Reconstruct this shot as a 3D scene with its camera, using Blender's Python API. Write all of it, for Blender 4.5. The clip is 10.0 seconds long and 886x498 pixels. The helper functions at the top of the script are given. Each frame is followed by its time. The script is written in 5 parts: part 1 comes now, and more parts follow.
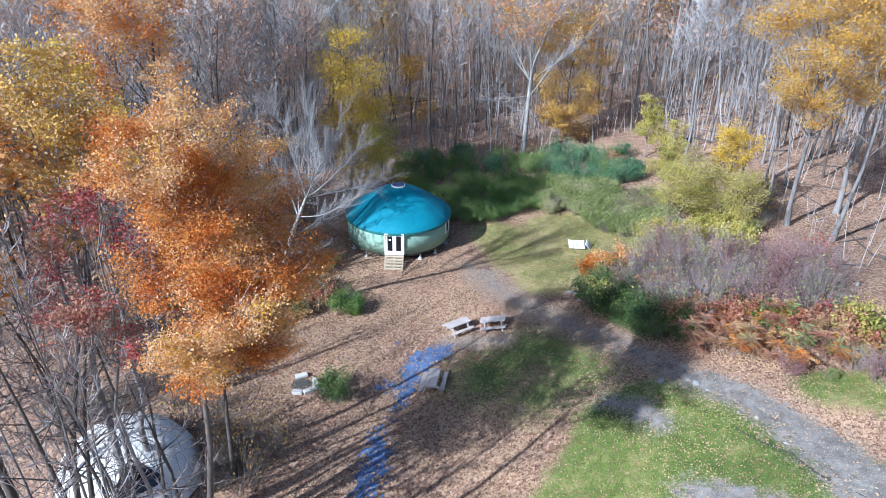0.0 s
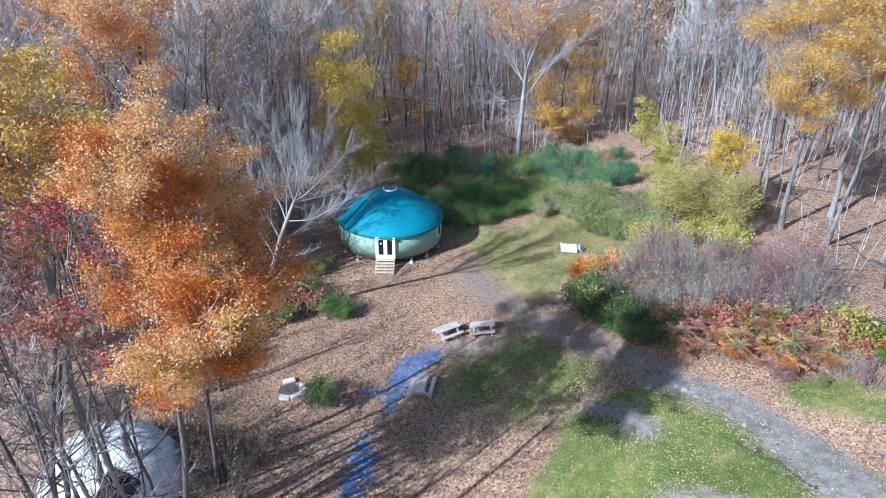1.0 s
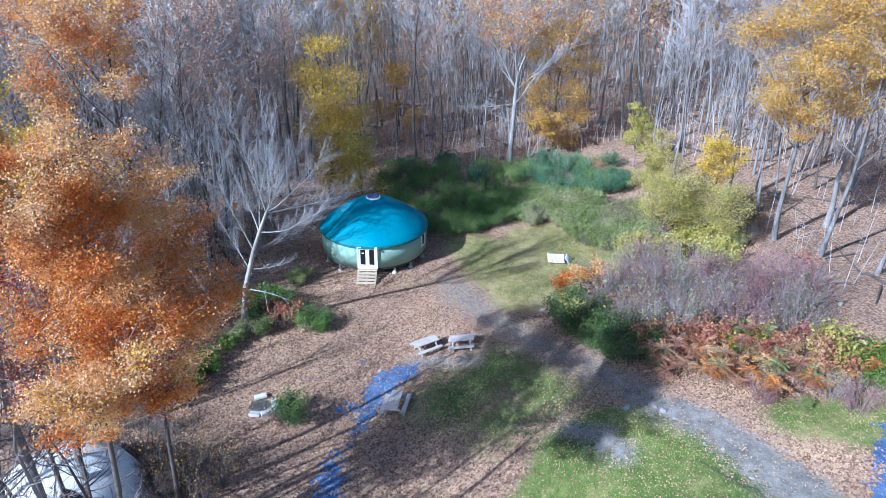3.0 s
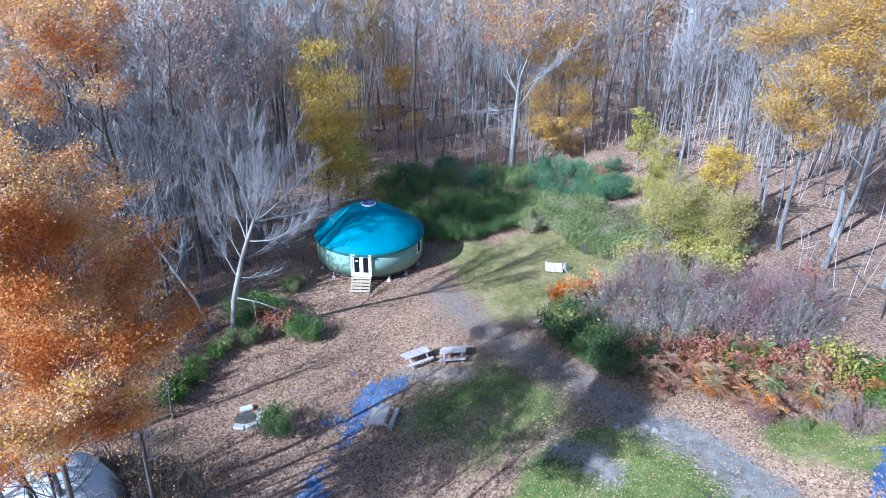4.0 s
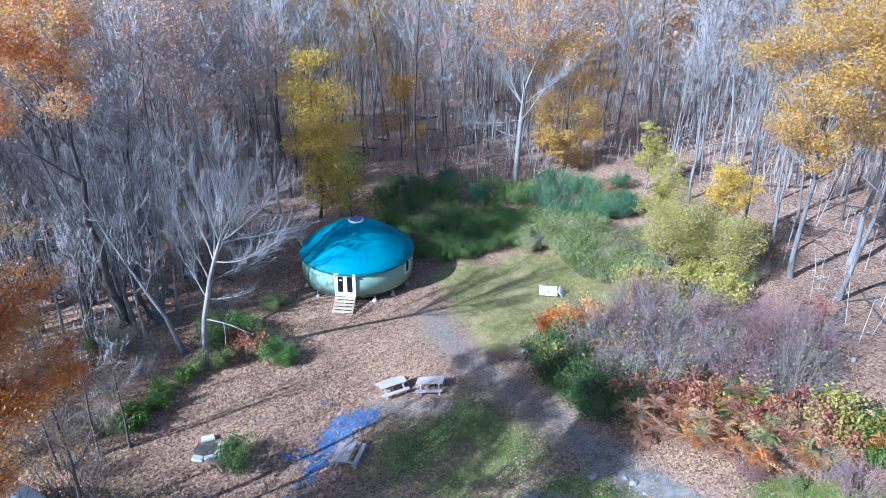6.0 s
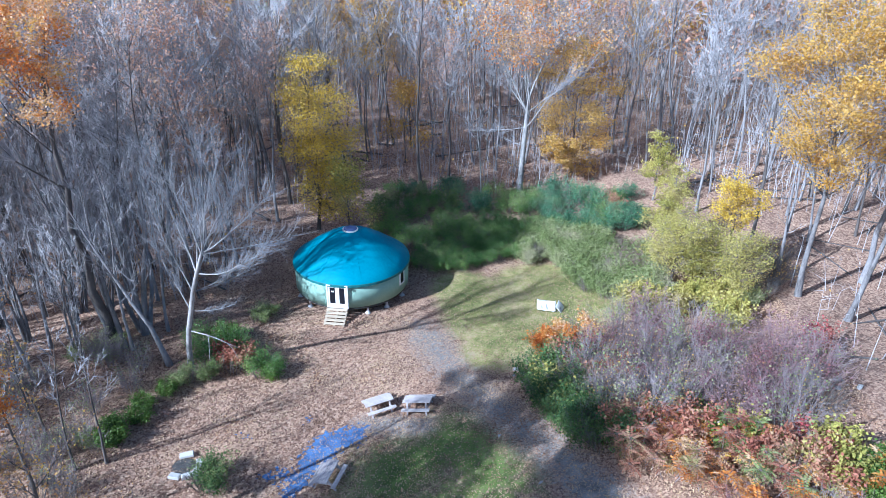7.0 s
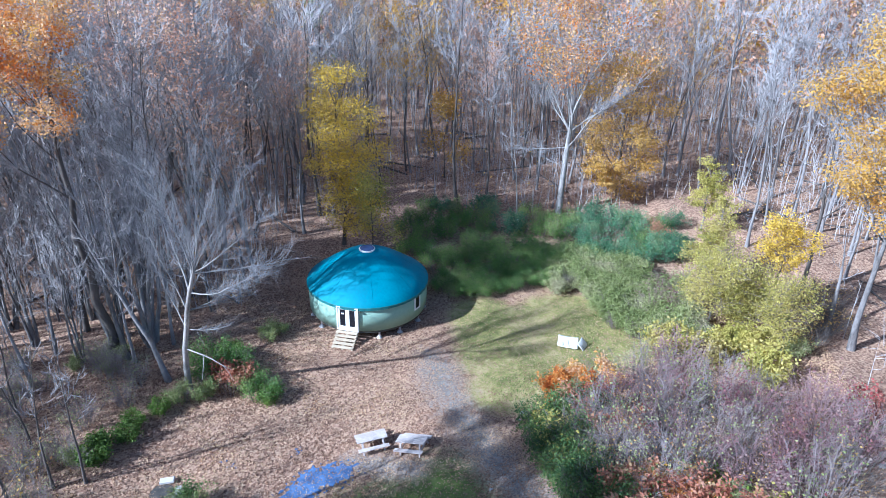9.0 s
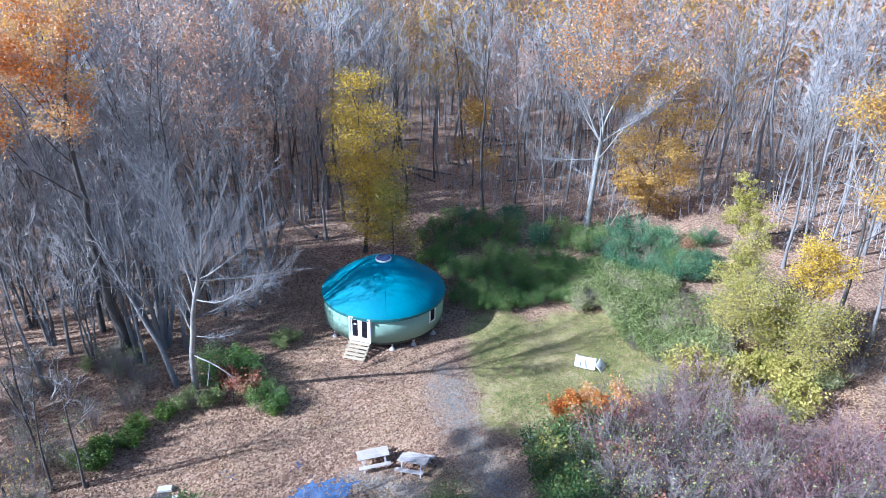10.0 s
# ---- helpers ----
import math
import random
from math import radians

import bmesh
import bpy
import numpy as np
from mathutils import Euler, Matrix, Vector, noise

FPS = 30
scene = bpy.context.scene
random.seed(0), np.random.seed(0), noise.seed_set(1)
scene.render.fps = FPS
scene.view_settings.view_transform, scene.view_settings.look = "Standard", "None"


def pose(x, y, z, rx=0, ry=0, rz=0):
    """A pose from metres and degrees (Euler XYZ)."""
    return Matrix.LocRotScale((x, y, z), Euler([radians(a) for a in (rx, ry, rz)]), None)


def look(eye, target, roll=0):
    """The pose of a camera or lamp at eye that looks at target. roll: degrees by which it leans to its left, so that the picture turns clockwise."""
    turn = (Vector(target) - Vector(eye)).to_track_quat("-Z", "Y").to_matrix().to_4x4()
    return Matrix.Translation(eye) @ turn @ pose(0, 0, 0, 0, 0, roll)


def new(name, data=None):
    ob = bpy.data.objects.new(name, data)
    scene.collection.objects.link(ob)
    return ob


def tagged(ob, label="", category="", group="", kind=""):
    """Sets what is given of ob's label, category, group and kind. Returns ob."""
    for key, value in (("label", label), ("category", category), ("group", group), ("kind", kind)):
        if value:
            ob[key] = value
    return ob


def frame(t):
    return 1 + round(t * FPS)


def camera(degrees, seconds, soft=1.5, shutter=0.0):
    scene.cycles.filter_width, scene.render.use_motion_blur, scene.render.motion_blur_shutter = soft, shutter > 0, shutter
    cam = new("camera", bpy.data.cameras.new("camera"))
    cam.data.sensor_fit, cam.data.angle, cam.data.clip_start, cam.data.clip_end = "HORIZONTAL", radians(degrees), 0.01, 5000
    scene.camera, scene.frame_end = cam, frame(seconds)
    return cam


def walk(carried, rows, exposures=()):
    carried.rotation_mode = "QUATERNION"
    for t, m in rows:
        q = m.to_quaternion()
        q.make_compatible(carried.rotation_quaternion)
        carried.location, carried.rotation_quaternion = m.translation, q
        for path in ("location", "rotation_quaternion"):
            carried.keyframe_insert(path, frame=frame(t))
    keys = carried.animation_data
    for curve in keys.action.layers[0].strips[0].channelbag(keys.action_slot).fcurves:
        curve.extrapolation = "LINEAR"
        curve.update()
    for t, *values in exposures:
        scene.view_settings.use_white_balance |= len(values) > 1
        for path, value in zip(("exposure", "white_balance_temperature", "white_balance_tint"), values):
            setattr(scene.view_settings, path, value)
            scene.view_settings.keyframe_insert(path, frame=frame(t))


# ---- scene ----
cam = camera(63.5, 10.0, soft=0.45)
PATH = [
    (0, (0.061, 0.342, 29.55), (0.074, 2.116, 28.626), 1.0),
    (0.5, (0.468, 0.51, 29.616), (0.48, 2.285, 28.694), 1.0),
    (1, (0.884, 0.714, 29.664), (0.894, 2.488, 28.742), 1.0),
    (1.5, (1.347, 0.96, 29.707), (1.354, 2.734, 28.785), 0.9),
    (2, (1.836, 1.32, 29.728), (1.839, 3.094, 28.805), 0.9),
    (2.5, (2.348, 1.756, 29.745), (2.345, 3.531, 28.823), 0.9),
    (3, (2.944, 2.22, 29.809), (2.931, 3.995, 28.888), 0.9),
    (4.5, (5.015, 4.226, 29.988), (4.948, 5.999, 29.066), 0.8),
    (5, (5.785, 5.007, 29.987), (5.697, 6.781, 29.067), 0.8),
    (5.5, (6.567, 5.834, 29.997), (6.46, 7.608, 29.079), 0.8),
    (7, (8.945, 8.552, 30.187), (8.768, 10.321, 29.27), 1.0),
    (7.5, (9.817, 9.469, 30.238), (9.606, 11.235, 29.323), 1.0),
    (8, (10.64, 10.431, 30.248), (10.387, 12.193, 29.336), 1.1),
    (8.5, (11.365, 11.412, 30.235), (11.062, 13.167, 29.326), 1.2),
    (9, (12.085, 12.386, 30.301), (11.722, 14.13, 29.393), 1.3),
    (9.5, (12.834, 13.342, 30.33), (12.41, 15.074, 29.424), 1.4),
    (10, (13.606, 14.27, 30.345), (13.125, 15.988, 29.442), 1.4),
]
walk(cam, [(t, look(eye, target, roll)) for t, eye, target, roll in PATH], [(0, 0.75, 5200, 7), (3, 0.80, 4780, 7), (4.5, 0.86, 4640, 7), (10, 1.0, 4840, 8)])

# ---- world and sun ----
SUN_AZ = radians(39.0)      # the way the shadows run, from +x towards +y
SUN_EL = radians(31.5)
sun_from = Vector((-math.cos(SUN_AZ) * math.cos(SUN_EL), -math.sin(SUN_AZ) * math.cos(SUN_EL), math.sin(SUN_EL)))
world = bpy.data.worlds.new("sky")
scene.world = world
world.use_nodes = True
wn = world.node_tree.nodes
sky = wn.new("ShaderNodeTexSky")
sky.sky_type, sky.sun_disc = "NISHITA", False
sky.sun_elevation = SUN_EL
sky.sun_rotation = math.atan2(sun_from.x, sun_from.y)
sky.air_density, sky.dust_density = 1.0, 1.2
world.node_tree.links.new(sky.outputs[0], wn["Background"].inputs[0])
wn["Background"].inputs[1].default_value = 0.08
sun = new("sun", bpy.data.lights.new("sun", "SUN"))
sun.data.energy, sun.data.angle, sun.data.color = 5.0, radians(0.55), (1.0, 0.95, 0.88)
sun.matrix_world = look((0, 0, 60), Vector((0, 0, 60)) - sun_from)


# ---- materials ----
def material(name, rough=0.8, metal=0.0):
    m = bpy.data.materials.new(name)
    m.use_nodes = True
    b = m.node_tree.nodes["Principled BSDF"]
    b.inputs["Roughness"].default_value, b.inputs["Metallic"].default_value = rough, metal
    return m, m.node_tree.nodes, m.node_tree.links, b


def ramp(nodes, stops):
    r = nodes.new("ShaderNodeValToRGB")
    while len(r.color_ramp.elements) < len(stops):
        r.color_ramp.elements.new(0.5)
    for e, (p, c) in zip(r.color_ramp.elements, stops):
        e.position, e.color = p, (*c, 1)
    return r


def tex(nodes, links, scale, detail=4.0, rough=0.6, stretch=(1, 1, 1), world_space=True, kind="ShaderNodeTexNoise"):
    n, mp = nodes.new(kind), nodes.new("ShaderNodeMapping")
    if world_space:
        links.new(nodes.new("ShaderNodeNewGeometry").outputs["Position"], mp.inputs[0])
    else:
        links.new(nodes.new("ShaderNodeTexCoord").outputs["Object"], mp.inputs[0])
    mp.inputs["Scale"].default_value = stretch
    links.new(mp.outputs[0], n.inputs["Vector"])
    n.inputs["Scale"].default_value = scale
    if kind == "ShaderNodeTexNoise":
        n.inputs["Detail"].default_value, n.inputs["Roughness"].default_value = detail, rough
    return n


def mix(nodes, links, fac, a, b, blend="MIX"):
    n = nodes.new("ShaderNodeMix")
    n.data_type, n.blend_type = "RGBA", blend
    for sock, v in ((n.inputs[0], fac), (n.inputs[6], a), (n.inputs[7], b)):
        if hasattr(v, "is_output"):
            links.new(v, sock)
        else:
            sock.default_value = v if isinstance(v, float) else (*v, 1)
    return n.outputs[2]


def bump(nodes, links, b, height, strength, dist=0.02):
    n = nodes.new("ShaderNodeBump")
    n.inputs["Strength"].default_value, n.inputs["Distance"].default_value = strength, dist
    links.new(height, n.inputs["Height"])
    links.new(n.outputs[0], b.inputs["Normal"])


def mottled(name, dark, light, scale, rough=0.8, fine=None, bumps=0.3, stretch=(1, 1, 1), world_space=True, metal=0.0, dist=0.02):
    """A surface of two tones at a coarse and a fine scale, with relief."""
    m, n, l, b = material(name, rough, metal)
    a = tex(n, l, scale, 3, 0.6, stretch, world_space)
    f = tex(n, l, fine or scale * 9, 4, 0.7, stretch, world_space)
    r = ramp(n, [(0.3, dark), (0.7, light)])
    mid = n.new("ShaderNodeMath")
    mid.operation = "MULTIPLY_ADD"
    l.new(a.outputs[0], mid.inputs[0])
    mid.inputs[1].default_value = 0.55
    half = n.new("ShaderNodeMath")
    half.operation = "MULTIPLY"
    half.inputs[1].default_value = 0.45
    l.new(f.outputs[0], half.inputs[0])
    l.new(half.outputs[0], mid.inputs[2])
    l.new(mid.outputs[0], r.inputs[0])
    l.new(r.outputs[0], b.inputs["Base Color"])
    if bumps:
        bump(n, l, b, f.outputs[0], bumps, dist)
    return m


def leaf_material(name, tones, patch=0.35, through_light=0.35, gain=1.9):
    """Leaves of several tones, leaf by leaf and in drifts through the crown, that let some light through."""
    m, n, l, b = material(name, 0.65)
    rnd = n.new("ShaderNodeNewGeometry").outputs["Random Per Island"]
    drift = tex(n, l, patch, 2, 0.5)
    add = n.new("ShaderNodeMath")
    add.operation = "MULTIPLY_ADD"
    l.new(rnd, add.inputs[0])
    add.inputs[1].default_value = 0.45
    sub = n.new("ShaderNodeMath")
    sub.operation = "MULTIPLY_ADD"
    l.new(drift.outputs[0], sub.inputs[0])
    sub.inputs[1].default_value, sub.inputs[2].default_value = gain, 0.27 - gain / 2
    l.new(sub.outputs[0], add.inputs[2])
    r = ramp(n, [(i / (len(tones) - 1), c) for i, c in enumerate(tones)])
    l.new(add.outputs[0], r.inputs[0])
    l.new(r.outputs[0], b.inputs["Base Color"])
    t, s = n.new("ShaderNodeBsdfTranslucent"), n.new("ShaderNodeMixShader")
    l.new(r.outputs[0], t.inputs[0])
    s.inputs[0].default_value = through_light
    l.new(b.outputs[0], s.inputs[1])
    l.new(t.outputs[0], s.inputs[2])
    l.new(s.outputs[0], n["Material Output"].inputs[0])
    return m


bark_grey = mottled("grey bark", (0.10, 0.093, 0.093), (0.34, 0.325, 0.33), 1.2, 0.9, 9, 0.5, (1, 1, 0.3))
bark_mixed = mottled("blotched bark", (0.03, 0.026, 0.026), (0.30, 0.285, 0.285), 1.6, 0.95, 7, 0.6, (1, 1, 0.35))
bark_pale = mottled("pale bark", (0.12, 0.112, 0.108), (0.50, 0.48, 0.465), 1.0, 0.85, 8, 0.4, (1, 1, 0.4))
bark_dark = mottled("dark bark", (0.045, 0.038, 0.035), (0.15, 0.13, 0.12), 1.5, 0.95, 10, 0.6, (1, 1, 0.25))
twig_grey = mottled("grey twigs", (0.235, 0.225, 0.232), (0.49, 0.472, 0.484), 0.25, 0.9, 2, 0)
twig_far = mottled("far grey twigs", (0.26, 0.23, 0.225), (0.54, 0.50, 0.49), 0.1, 0.9, 1, 0)
twig_pale = mottled("pale twigs", (0.16, 0.156, 0.165), (0.38, 0.37, 0.385), 0.4, 0.9, 3, 0)
twig_brown = mottled("brown twigs", (0.12, 0.09, 0.085), (0.27, 0.22, 0.21), 0.4, 0.9, 3, 0)
twig_purple = mottled("purple twigs", (0.15, 0.08, 0.085), (0.33, 0.235, 0.24), 0.35, 0.9, 3, 0)
twig_brush = mottled("mauve grey brush twigs", (0.13, 0.105, 0.105), (0.34, 0.29, 0.285), 0.5, 0.9, 3, 0)
twig_dark = mottled("dark twigs", (0.06, 0.05, 0.045), (0.17, 0.15, 0.14), 0.5, 0.9, 3, 0)
leaf_orange = leaf_material("orange leaves", [(0.44, 0.13, 0.03), (0.62, 0.22, 0.035), (0.68, 0.35, 0.085), (0.74, 0.54, 0.36), (0.74, 0.46, 0.06)], 0.45, 0.42, 2.5)
# a darker copy of the green leaves: tree shade put into the colour
leaf_deep_shade = leaf_material("deep green leaves with shade in the tone", [(0.03, 0.075, 0.022), (0.07, 0.14, 0.04), (0.15, 0.22, 0.06), (0.30, 0.29, 0.10)])
leaf_tan = leaf_material("tan yellow leaves", [(0.34, 0.16, 0.06), (0.55, 0.31, 0.12), (0.62, 0.42, 0.08), (0.60, 0.40, 0.20)])
leaf_red = leaf_material("red leaves", [(0.20, 0.035, 0.04), (0.38, 0.07, 0.075), (0.40, 0.18, 0.13), (0.42, 0.28, 0.18)])
leaf_yellow = leaf_material("yellow leaves", [(0.42, 0.26, 0.03), (0.66, 0.46, 0.045), (0.74, 0.53, 0.08), (0.54, 0.40, 0.09)])
leaf_gold = leaf_material("golden leaves", [(0.36, 0.17, 0.04), (0.56, 0.32, 0.05), (0.62, 0.40, 0.09), (0.54, 0.36, 0.15)])
leaf_lime = leaf_material("yellow green leaves", [(0.20, 0.20, 0.05), (0.40, 0.37, 0.08), (0.58, 0.50, 0.14), (0.46, 0.38, 0.16)])
leaf_green = leaf_material("green leaves", [(0.055, 0.12, 0.03), (0.13, 0.25, 0.06), (0.26, 0.38, 0.10), (0.42, 0.42, 0.16)])
leaf_fresh = leaf_material("bright green leaves", [(0.06, 0.11, 0.02), (0.15, 0.24, 0.035), (0.30, 0.37, 0.07)])
leaf_bluegreen = leaf_material("blue green leaves", [(0.035, 0.10, 0.05), (0.085, 0.21, 0.11), (0.18, 0.33, 0.17), (0.36, 0.38, 0.17)])
leaf_olive = leaf_material("olive weeds", [(0.14, 0.18, 0.06), (0.26, 0.31, 0.10), (0.40, 0.42, 0.19), (0.42, 0.37, 0.24)])
leaf_plum = leaf_material("plum leaves", [(0.18, 0.07, 0.08), (0.32, 0.14, 0.15), (0.36, 0.25, 0.23), (0.32, 0.29, 0.22)])
leaf_rust = leaf_material("rust leaves", [(0.19, 0.06, 0.04), (0.40, 0.15, 0.09), (0.48, 0.27, 0.17), (0.34, 0.30, 0.11)])
leaf_pink = leaf_material("faded pink leaves", [(0.42, 0.22, 0.15), (0.58, 0.32, 0.20), (0.62, 0.42, 0.31), (0.60, 0.40, 0.18)])
leaf_litter = leaf_material("fallen leaves", [(0.16, 0.085, 0.05), (0.36, 0.21, 0.13), (0.48, 0.33, 0.22), (0.52, 0.38, 0.21), (0.40, 0.20, 0.11)], 0.2, 0.1)
blade_green = leaf_material("grass blades", [(0.065, 0.115, 0.018), (0.14, 0.22, 0.03), (0.27, 0.32, 0.06), (0.46, 0.42, 0.15)], 0.15, 0.3)


def ground_material():
    m, n, l, b = material("ground", 0.95)
    big, mid, fine = tex(n, l, 0.25, 4), tex(n, l, 1.6, 4), tex(n, l, 9, 3, 0.7)
    cells = tex(n, l, 7.5, kind="ShaderNodeTexVoronoi")
    litter = ramp(n, [(0.0, (0.12, 0.07, 0.05)), (0.35, (0.28, 0.175, 0.125)), (0.62, (0.46, 0.32, 0.23)), (1.0, (0.62, 0.47, 0.34))])
    grey = n.new("ShaderNodeRGBToBW")
    l.new(cells.outputs["Color"], grey.inputs[0])
    l.new(grey.outputs[0], litter.inputs[0])
    drift = ramp(n, [(0.32, (0.62, 0.58, 0.58)), (0.68, (1.2, 1.13, 1.05))])
    both = n.new("ShaderNodeMath")
    both.operation = "MULTIPLY_ADD"
    l.new(big.outputs[0], both.inputs[0])
    both.inputs[1].default_value = 0.6
    part_of = n.new("ShaderNodeMath")
    part_of.operation = "MULTIPLY"
    part_of.inputs[1].default_value = 0.4
    l.new(mid.outputs[0], part_of.inputs[0])
    l.new(part_of.outputs[0], both.inputs[2])
    l.new(both.outputs[0], drift.inputs[0])
    brown = mix(n, l, 1.0, litter.outputs[0], drift.outputs[0], "MULTIPLY")
    turf = ramp(n, [(0.34, (0.065, 0.105, 0.02)), (0.5, (0.14, 0.185, 0.04)), (0.68, (0.34, 0.31, 0.12))])
    l.new(both.outputs[0], turf.inputs[0])
    straw = ramp(n, [(0.38, (0.17, 0.18, 0.055)), (0.5, (0.33, 0.30, 0.11)), (0.62, (0.52, 0.42, 0.22))])
    l.new(both.outputs[0], straw.inputs[0])

    def mask(name, soft=0.22):
        a = n.new("ShaderNodeAttribute")
        a.attribute_name = name
        s = n.new("ShaderNodeMath")
        s.operation = "MULTIPLY_ADD"
        l.new(mid.outputs[0], s.inputs[0])
        s.inputs[1].default_value = 0.9
        l.new(a.outputs["Fac"], s.inputs[2])
        t = n.new("ShaderNodeMath")
        t.operation = "MULTIPLY_ADD"
        l.new(fine.outputs[0], t.inputs[0])
        t.inputs[1].default_value = 0.7
        l.new(s.outputs[0], t.inputs[2])
        r = n.new("ShaderNodeMapRange")
        r.inputs["From Min"].default_value, r.inputs["From Max"].default_value = 1.3 - soft, 1.3 + soft
        l.new(t.outputs[0], r.inputs["Value"])
        return r.outputs[0]

    c = mix(n, l, mask("straw"), brown, straw.outputs[0])
    c = mix(n, l, mask("green"), c, turf.outputs[0])
    dirt = ramp(n, [(0.3, (0.20, 0.165, 0.145)), (0.7, (0.36, 0.31, 0.27))])
    l.new(fine.outputs[0], dirt.inputs[0])
    c = mix(n, l, mask("bare"), c, dirt.outputs[0])
    speck = ramp(n, [(0.35, (0.72, 0.72, 0.72)), (0.65, (1.2, 1.2, 1.2))])
    l.new(fine.outputs[0], speck.inputs[0])
    c = mix(n, l, 1.0, c, speck.outputs[0], "MULTIPLY")
    l.new(c, b.inputs["Base Color"])
    bump(n, l, b, fine.outputs[0], 0.9, 0.06)
    return m


ground_mat = ground_material()
gravel_mat = mottled("grey gravel", (0.07, 0.062, 0.055), (0.44, 0.41, 0.38), 1.4, 0.95, 16, 1.0, dist=0.06)
blue_mat = mottled("blue gravel", (0.018, 0.04, 0.115), (0.13, 0.235, 0.46), 1.6, 0.85, 12, 0.9, dist=0.04)
stone_mat = mottled("pale stone", (0.22, 0.21, 0.205), (0.50, 0.485, 0.46), 2.0, 0.9, 14, 0.5)
roof_mat = mottled("teal roof fabric", (0.006, 0.155, 0.235), (0.018, 0.24, 0.33), 0.5, 0.78, 5, 0.12)
wall_mat = mottled("sage green wall fabric", (0.24, 0.385, 0.30), (0.33, 0.475, 0.39), 0.6, 0.92, 4, 0.2)
trim_mat = mottled("dark green trim", (0.02, 0.12, 0.13), (0.03, 0.18, 0.19), 1.5, 0.6, 8, 0.1)
white_mat = mottled("white paint", (0.70, 0.70, 0.69), (0.84, 0.84, 0.82), 1.5, 0.45, 12, 0.05)
lumber_mat = mottled("new lumber", (0.42, 0.34, 0.24), (0.66, 0.56, 0.42), 1.2, 0.8, 10, 0.3, (0.3, 3, 3))
grey_wood = mottled("weathered wood", (0.36, 0.31, 0.29), (0.60, 0.54, 0.52), 1.0, 0.9, 9, 0.4)
# near-black: shade under the yurt floor put into the colour; the lamp is dark itself
floor_shade_lamp_mat = mottled("dark floor shade and lamp", (0.03, 0.035, 0.03), (0.08, 0.085, 0.075), 1.5, 0.9, 8, 0.2)
concrete_mat = mottled("pale concrete", (0.42, 0.41, 0.40), (0.62, 0.61, 0.59), 2.0, 0.9, 12, 0.3)
canvas_mat = mottled("white canvas", (0.58, 0.58, 0.575), (0.74, 0.74, 0.73), 0.5, 0.7, 5, 0.15)
shed_mat = mottled("pale lavender canvas", (0.34, 0.33, 0.37), (0.46, 0.45, 0.49), 0.8, 0.8, 6, 0.2)
plastic_mat = mottled("white plastic", (0.70, 0.70, 0.68), (0.84, 0.84, 0.82), 1.2, 0.5, 9, 0.1)
steel_mat = mottled("dull steel", (0.25, 0.25, 0.25), (0.45, 0.45, 0.45), 3, 0.4, 12, 0.1, metal=1.0)
ash_mat = mottled("charred ash", (0.02, 0.02, 0.02), (0.12, 0.115, 0.11), 3, 0.95, 14, 0.6)
glass_mat, gn, gl, gb = material("dark window glass", 0.05)
gb.inputs["Base Color"].default_value = (0.012, 0.014, 0.02, 1)
gb.inputs["IOR"].default_value = 1.5
dome_mat, gn, gl, gb = material("skylight acrylic", 0.12)
gb.inputs["Base Color"].default_value = (0.10, 0.14, 0.30, 1)
gb.inputs["Transmission Weight"].default_value = 0.25


# ---- terrain ----
def smooth(a):
    a = np.clip(a, 0, 1)
    return a * a * (3 - 2 * a)


def land(x, y):
    """The height of the ground: a bank that rises to the near right, gentle rises beyond."""
    x, y = np.asarray(x, float), np.asarray(y, float)
    return (4 * smooth((x + 3) / 19) * smooth((64 - y) / 34) + 1.8 * smooth((x - 10) / 24) + 0.6 * smooth((y - 58) / 25)
            + 0.5 * smooth((-7 - x) / 12) + 0.07 * np.sin(x * 0.9 + 1.3 * np.sin(y * 0.4)) * np.sin(y * 0.7) * smooth((np.abs(x + 3.5) + np.abs(y - 59) - 6) / 6))


def near_line(x, y, pts):
    """Distance from points to a broken line, and the width there; pts: (x, y, half width)."""
    best = np.full(np.shape(x), -1e9)
    for (ax, ay, aw), (bx, by, bw) in zip(pts, pts[1:]):
        dx, dy = bx - ax, by - ay
        k = np.clip(((x - ax) * dx + (y - ay) * dy) / (dx * dx + dy * dy), 0, 1)
        best = np.maximum(best, aw + k * (bw - aw) - np.hypot(x - ax - k * dx, y - ay - k * dy))
    return best


def wobble(x, y, s=1.0, seed=0.0):
    """Cheap irregular field in about -1 to 1."""
    x, y = x * s + seed, y * s - seed
    return (np.sin(1.7 * x + 2.1 * np.sin(0.9 * y)) + np.sin(2.3 * y + 1.7 * np.sin(1.3 * x + 1)) + 0.7 * np.sin(4.1 * x - 3.3 * y)
            + 0.6 * np.sin(6.7 * y + 2.9 * x + 2)) / 3.0


PATH_LINE = [(2.8, 53.6, 1.0), (3.7, 51.8, 1.7), (6.0, 47.2, 1.3), (9.1, 42.5, 1.4), (11.8, 39.0, 1.4), (13.6, 35.8, 1.5), (14.9, 33.8, 1.3), (17.2, 31.3, 1.4), (18.9, 28.4, 1.6), (20.2, 25.2, 1.9), (21.8, 20.0, 2.4)]
SIDE_PATCH = [(9.6, 32.9, 0.5), (11.4, 31.7, 0.9), (12.0, 30.4, 0.9)]
NEAR_PATCH = [(12.4, 25.0, 1.2), (15.5, 23.0, 1.8)]
TABLE_DIRT = [(0.8, 42.2, 0.7), (2.8, 41.9, 0.9), (4.6, 41.6, 0.8)]
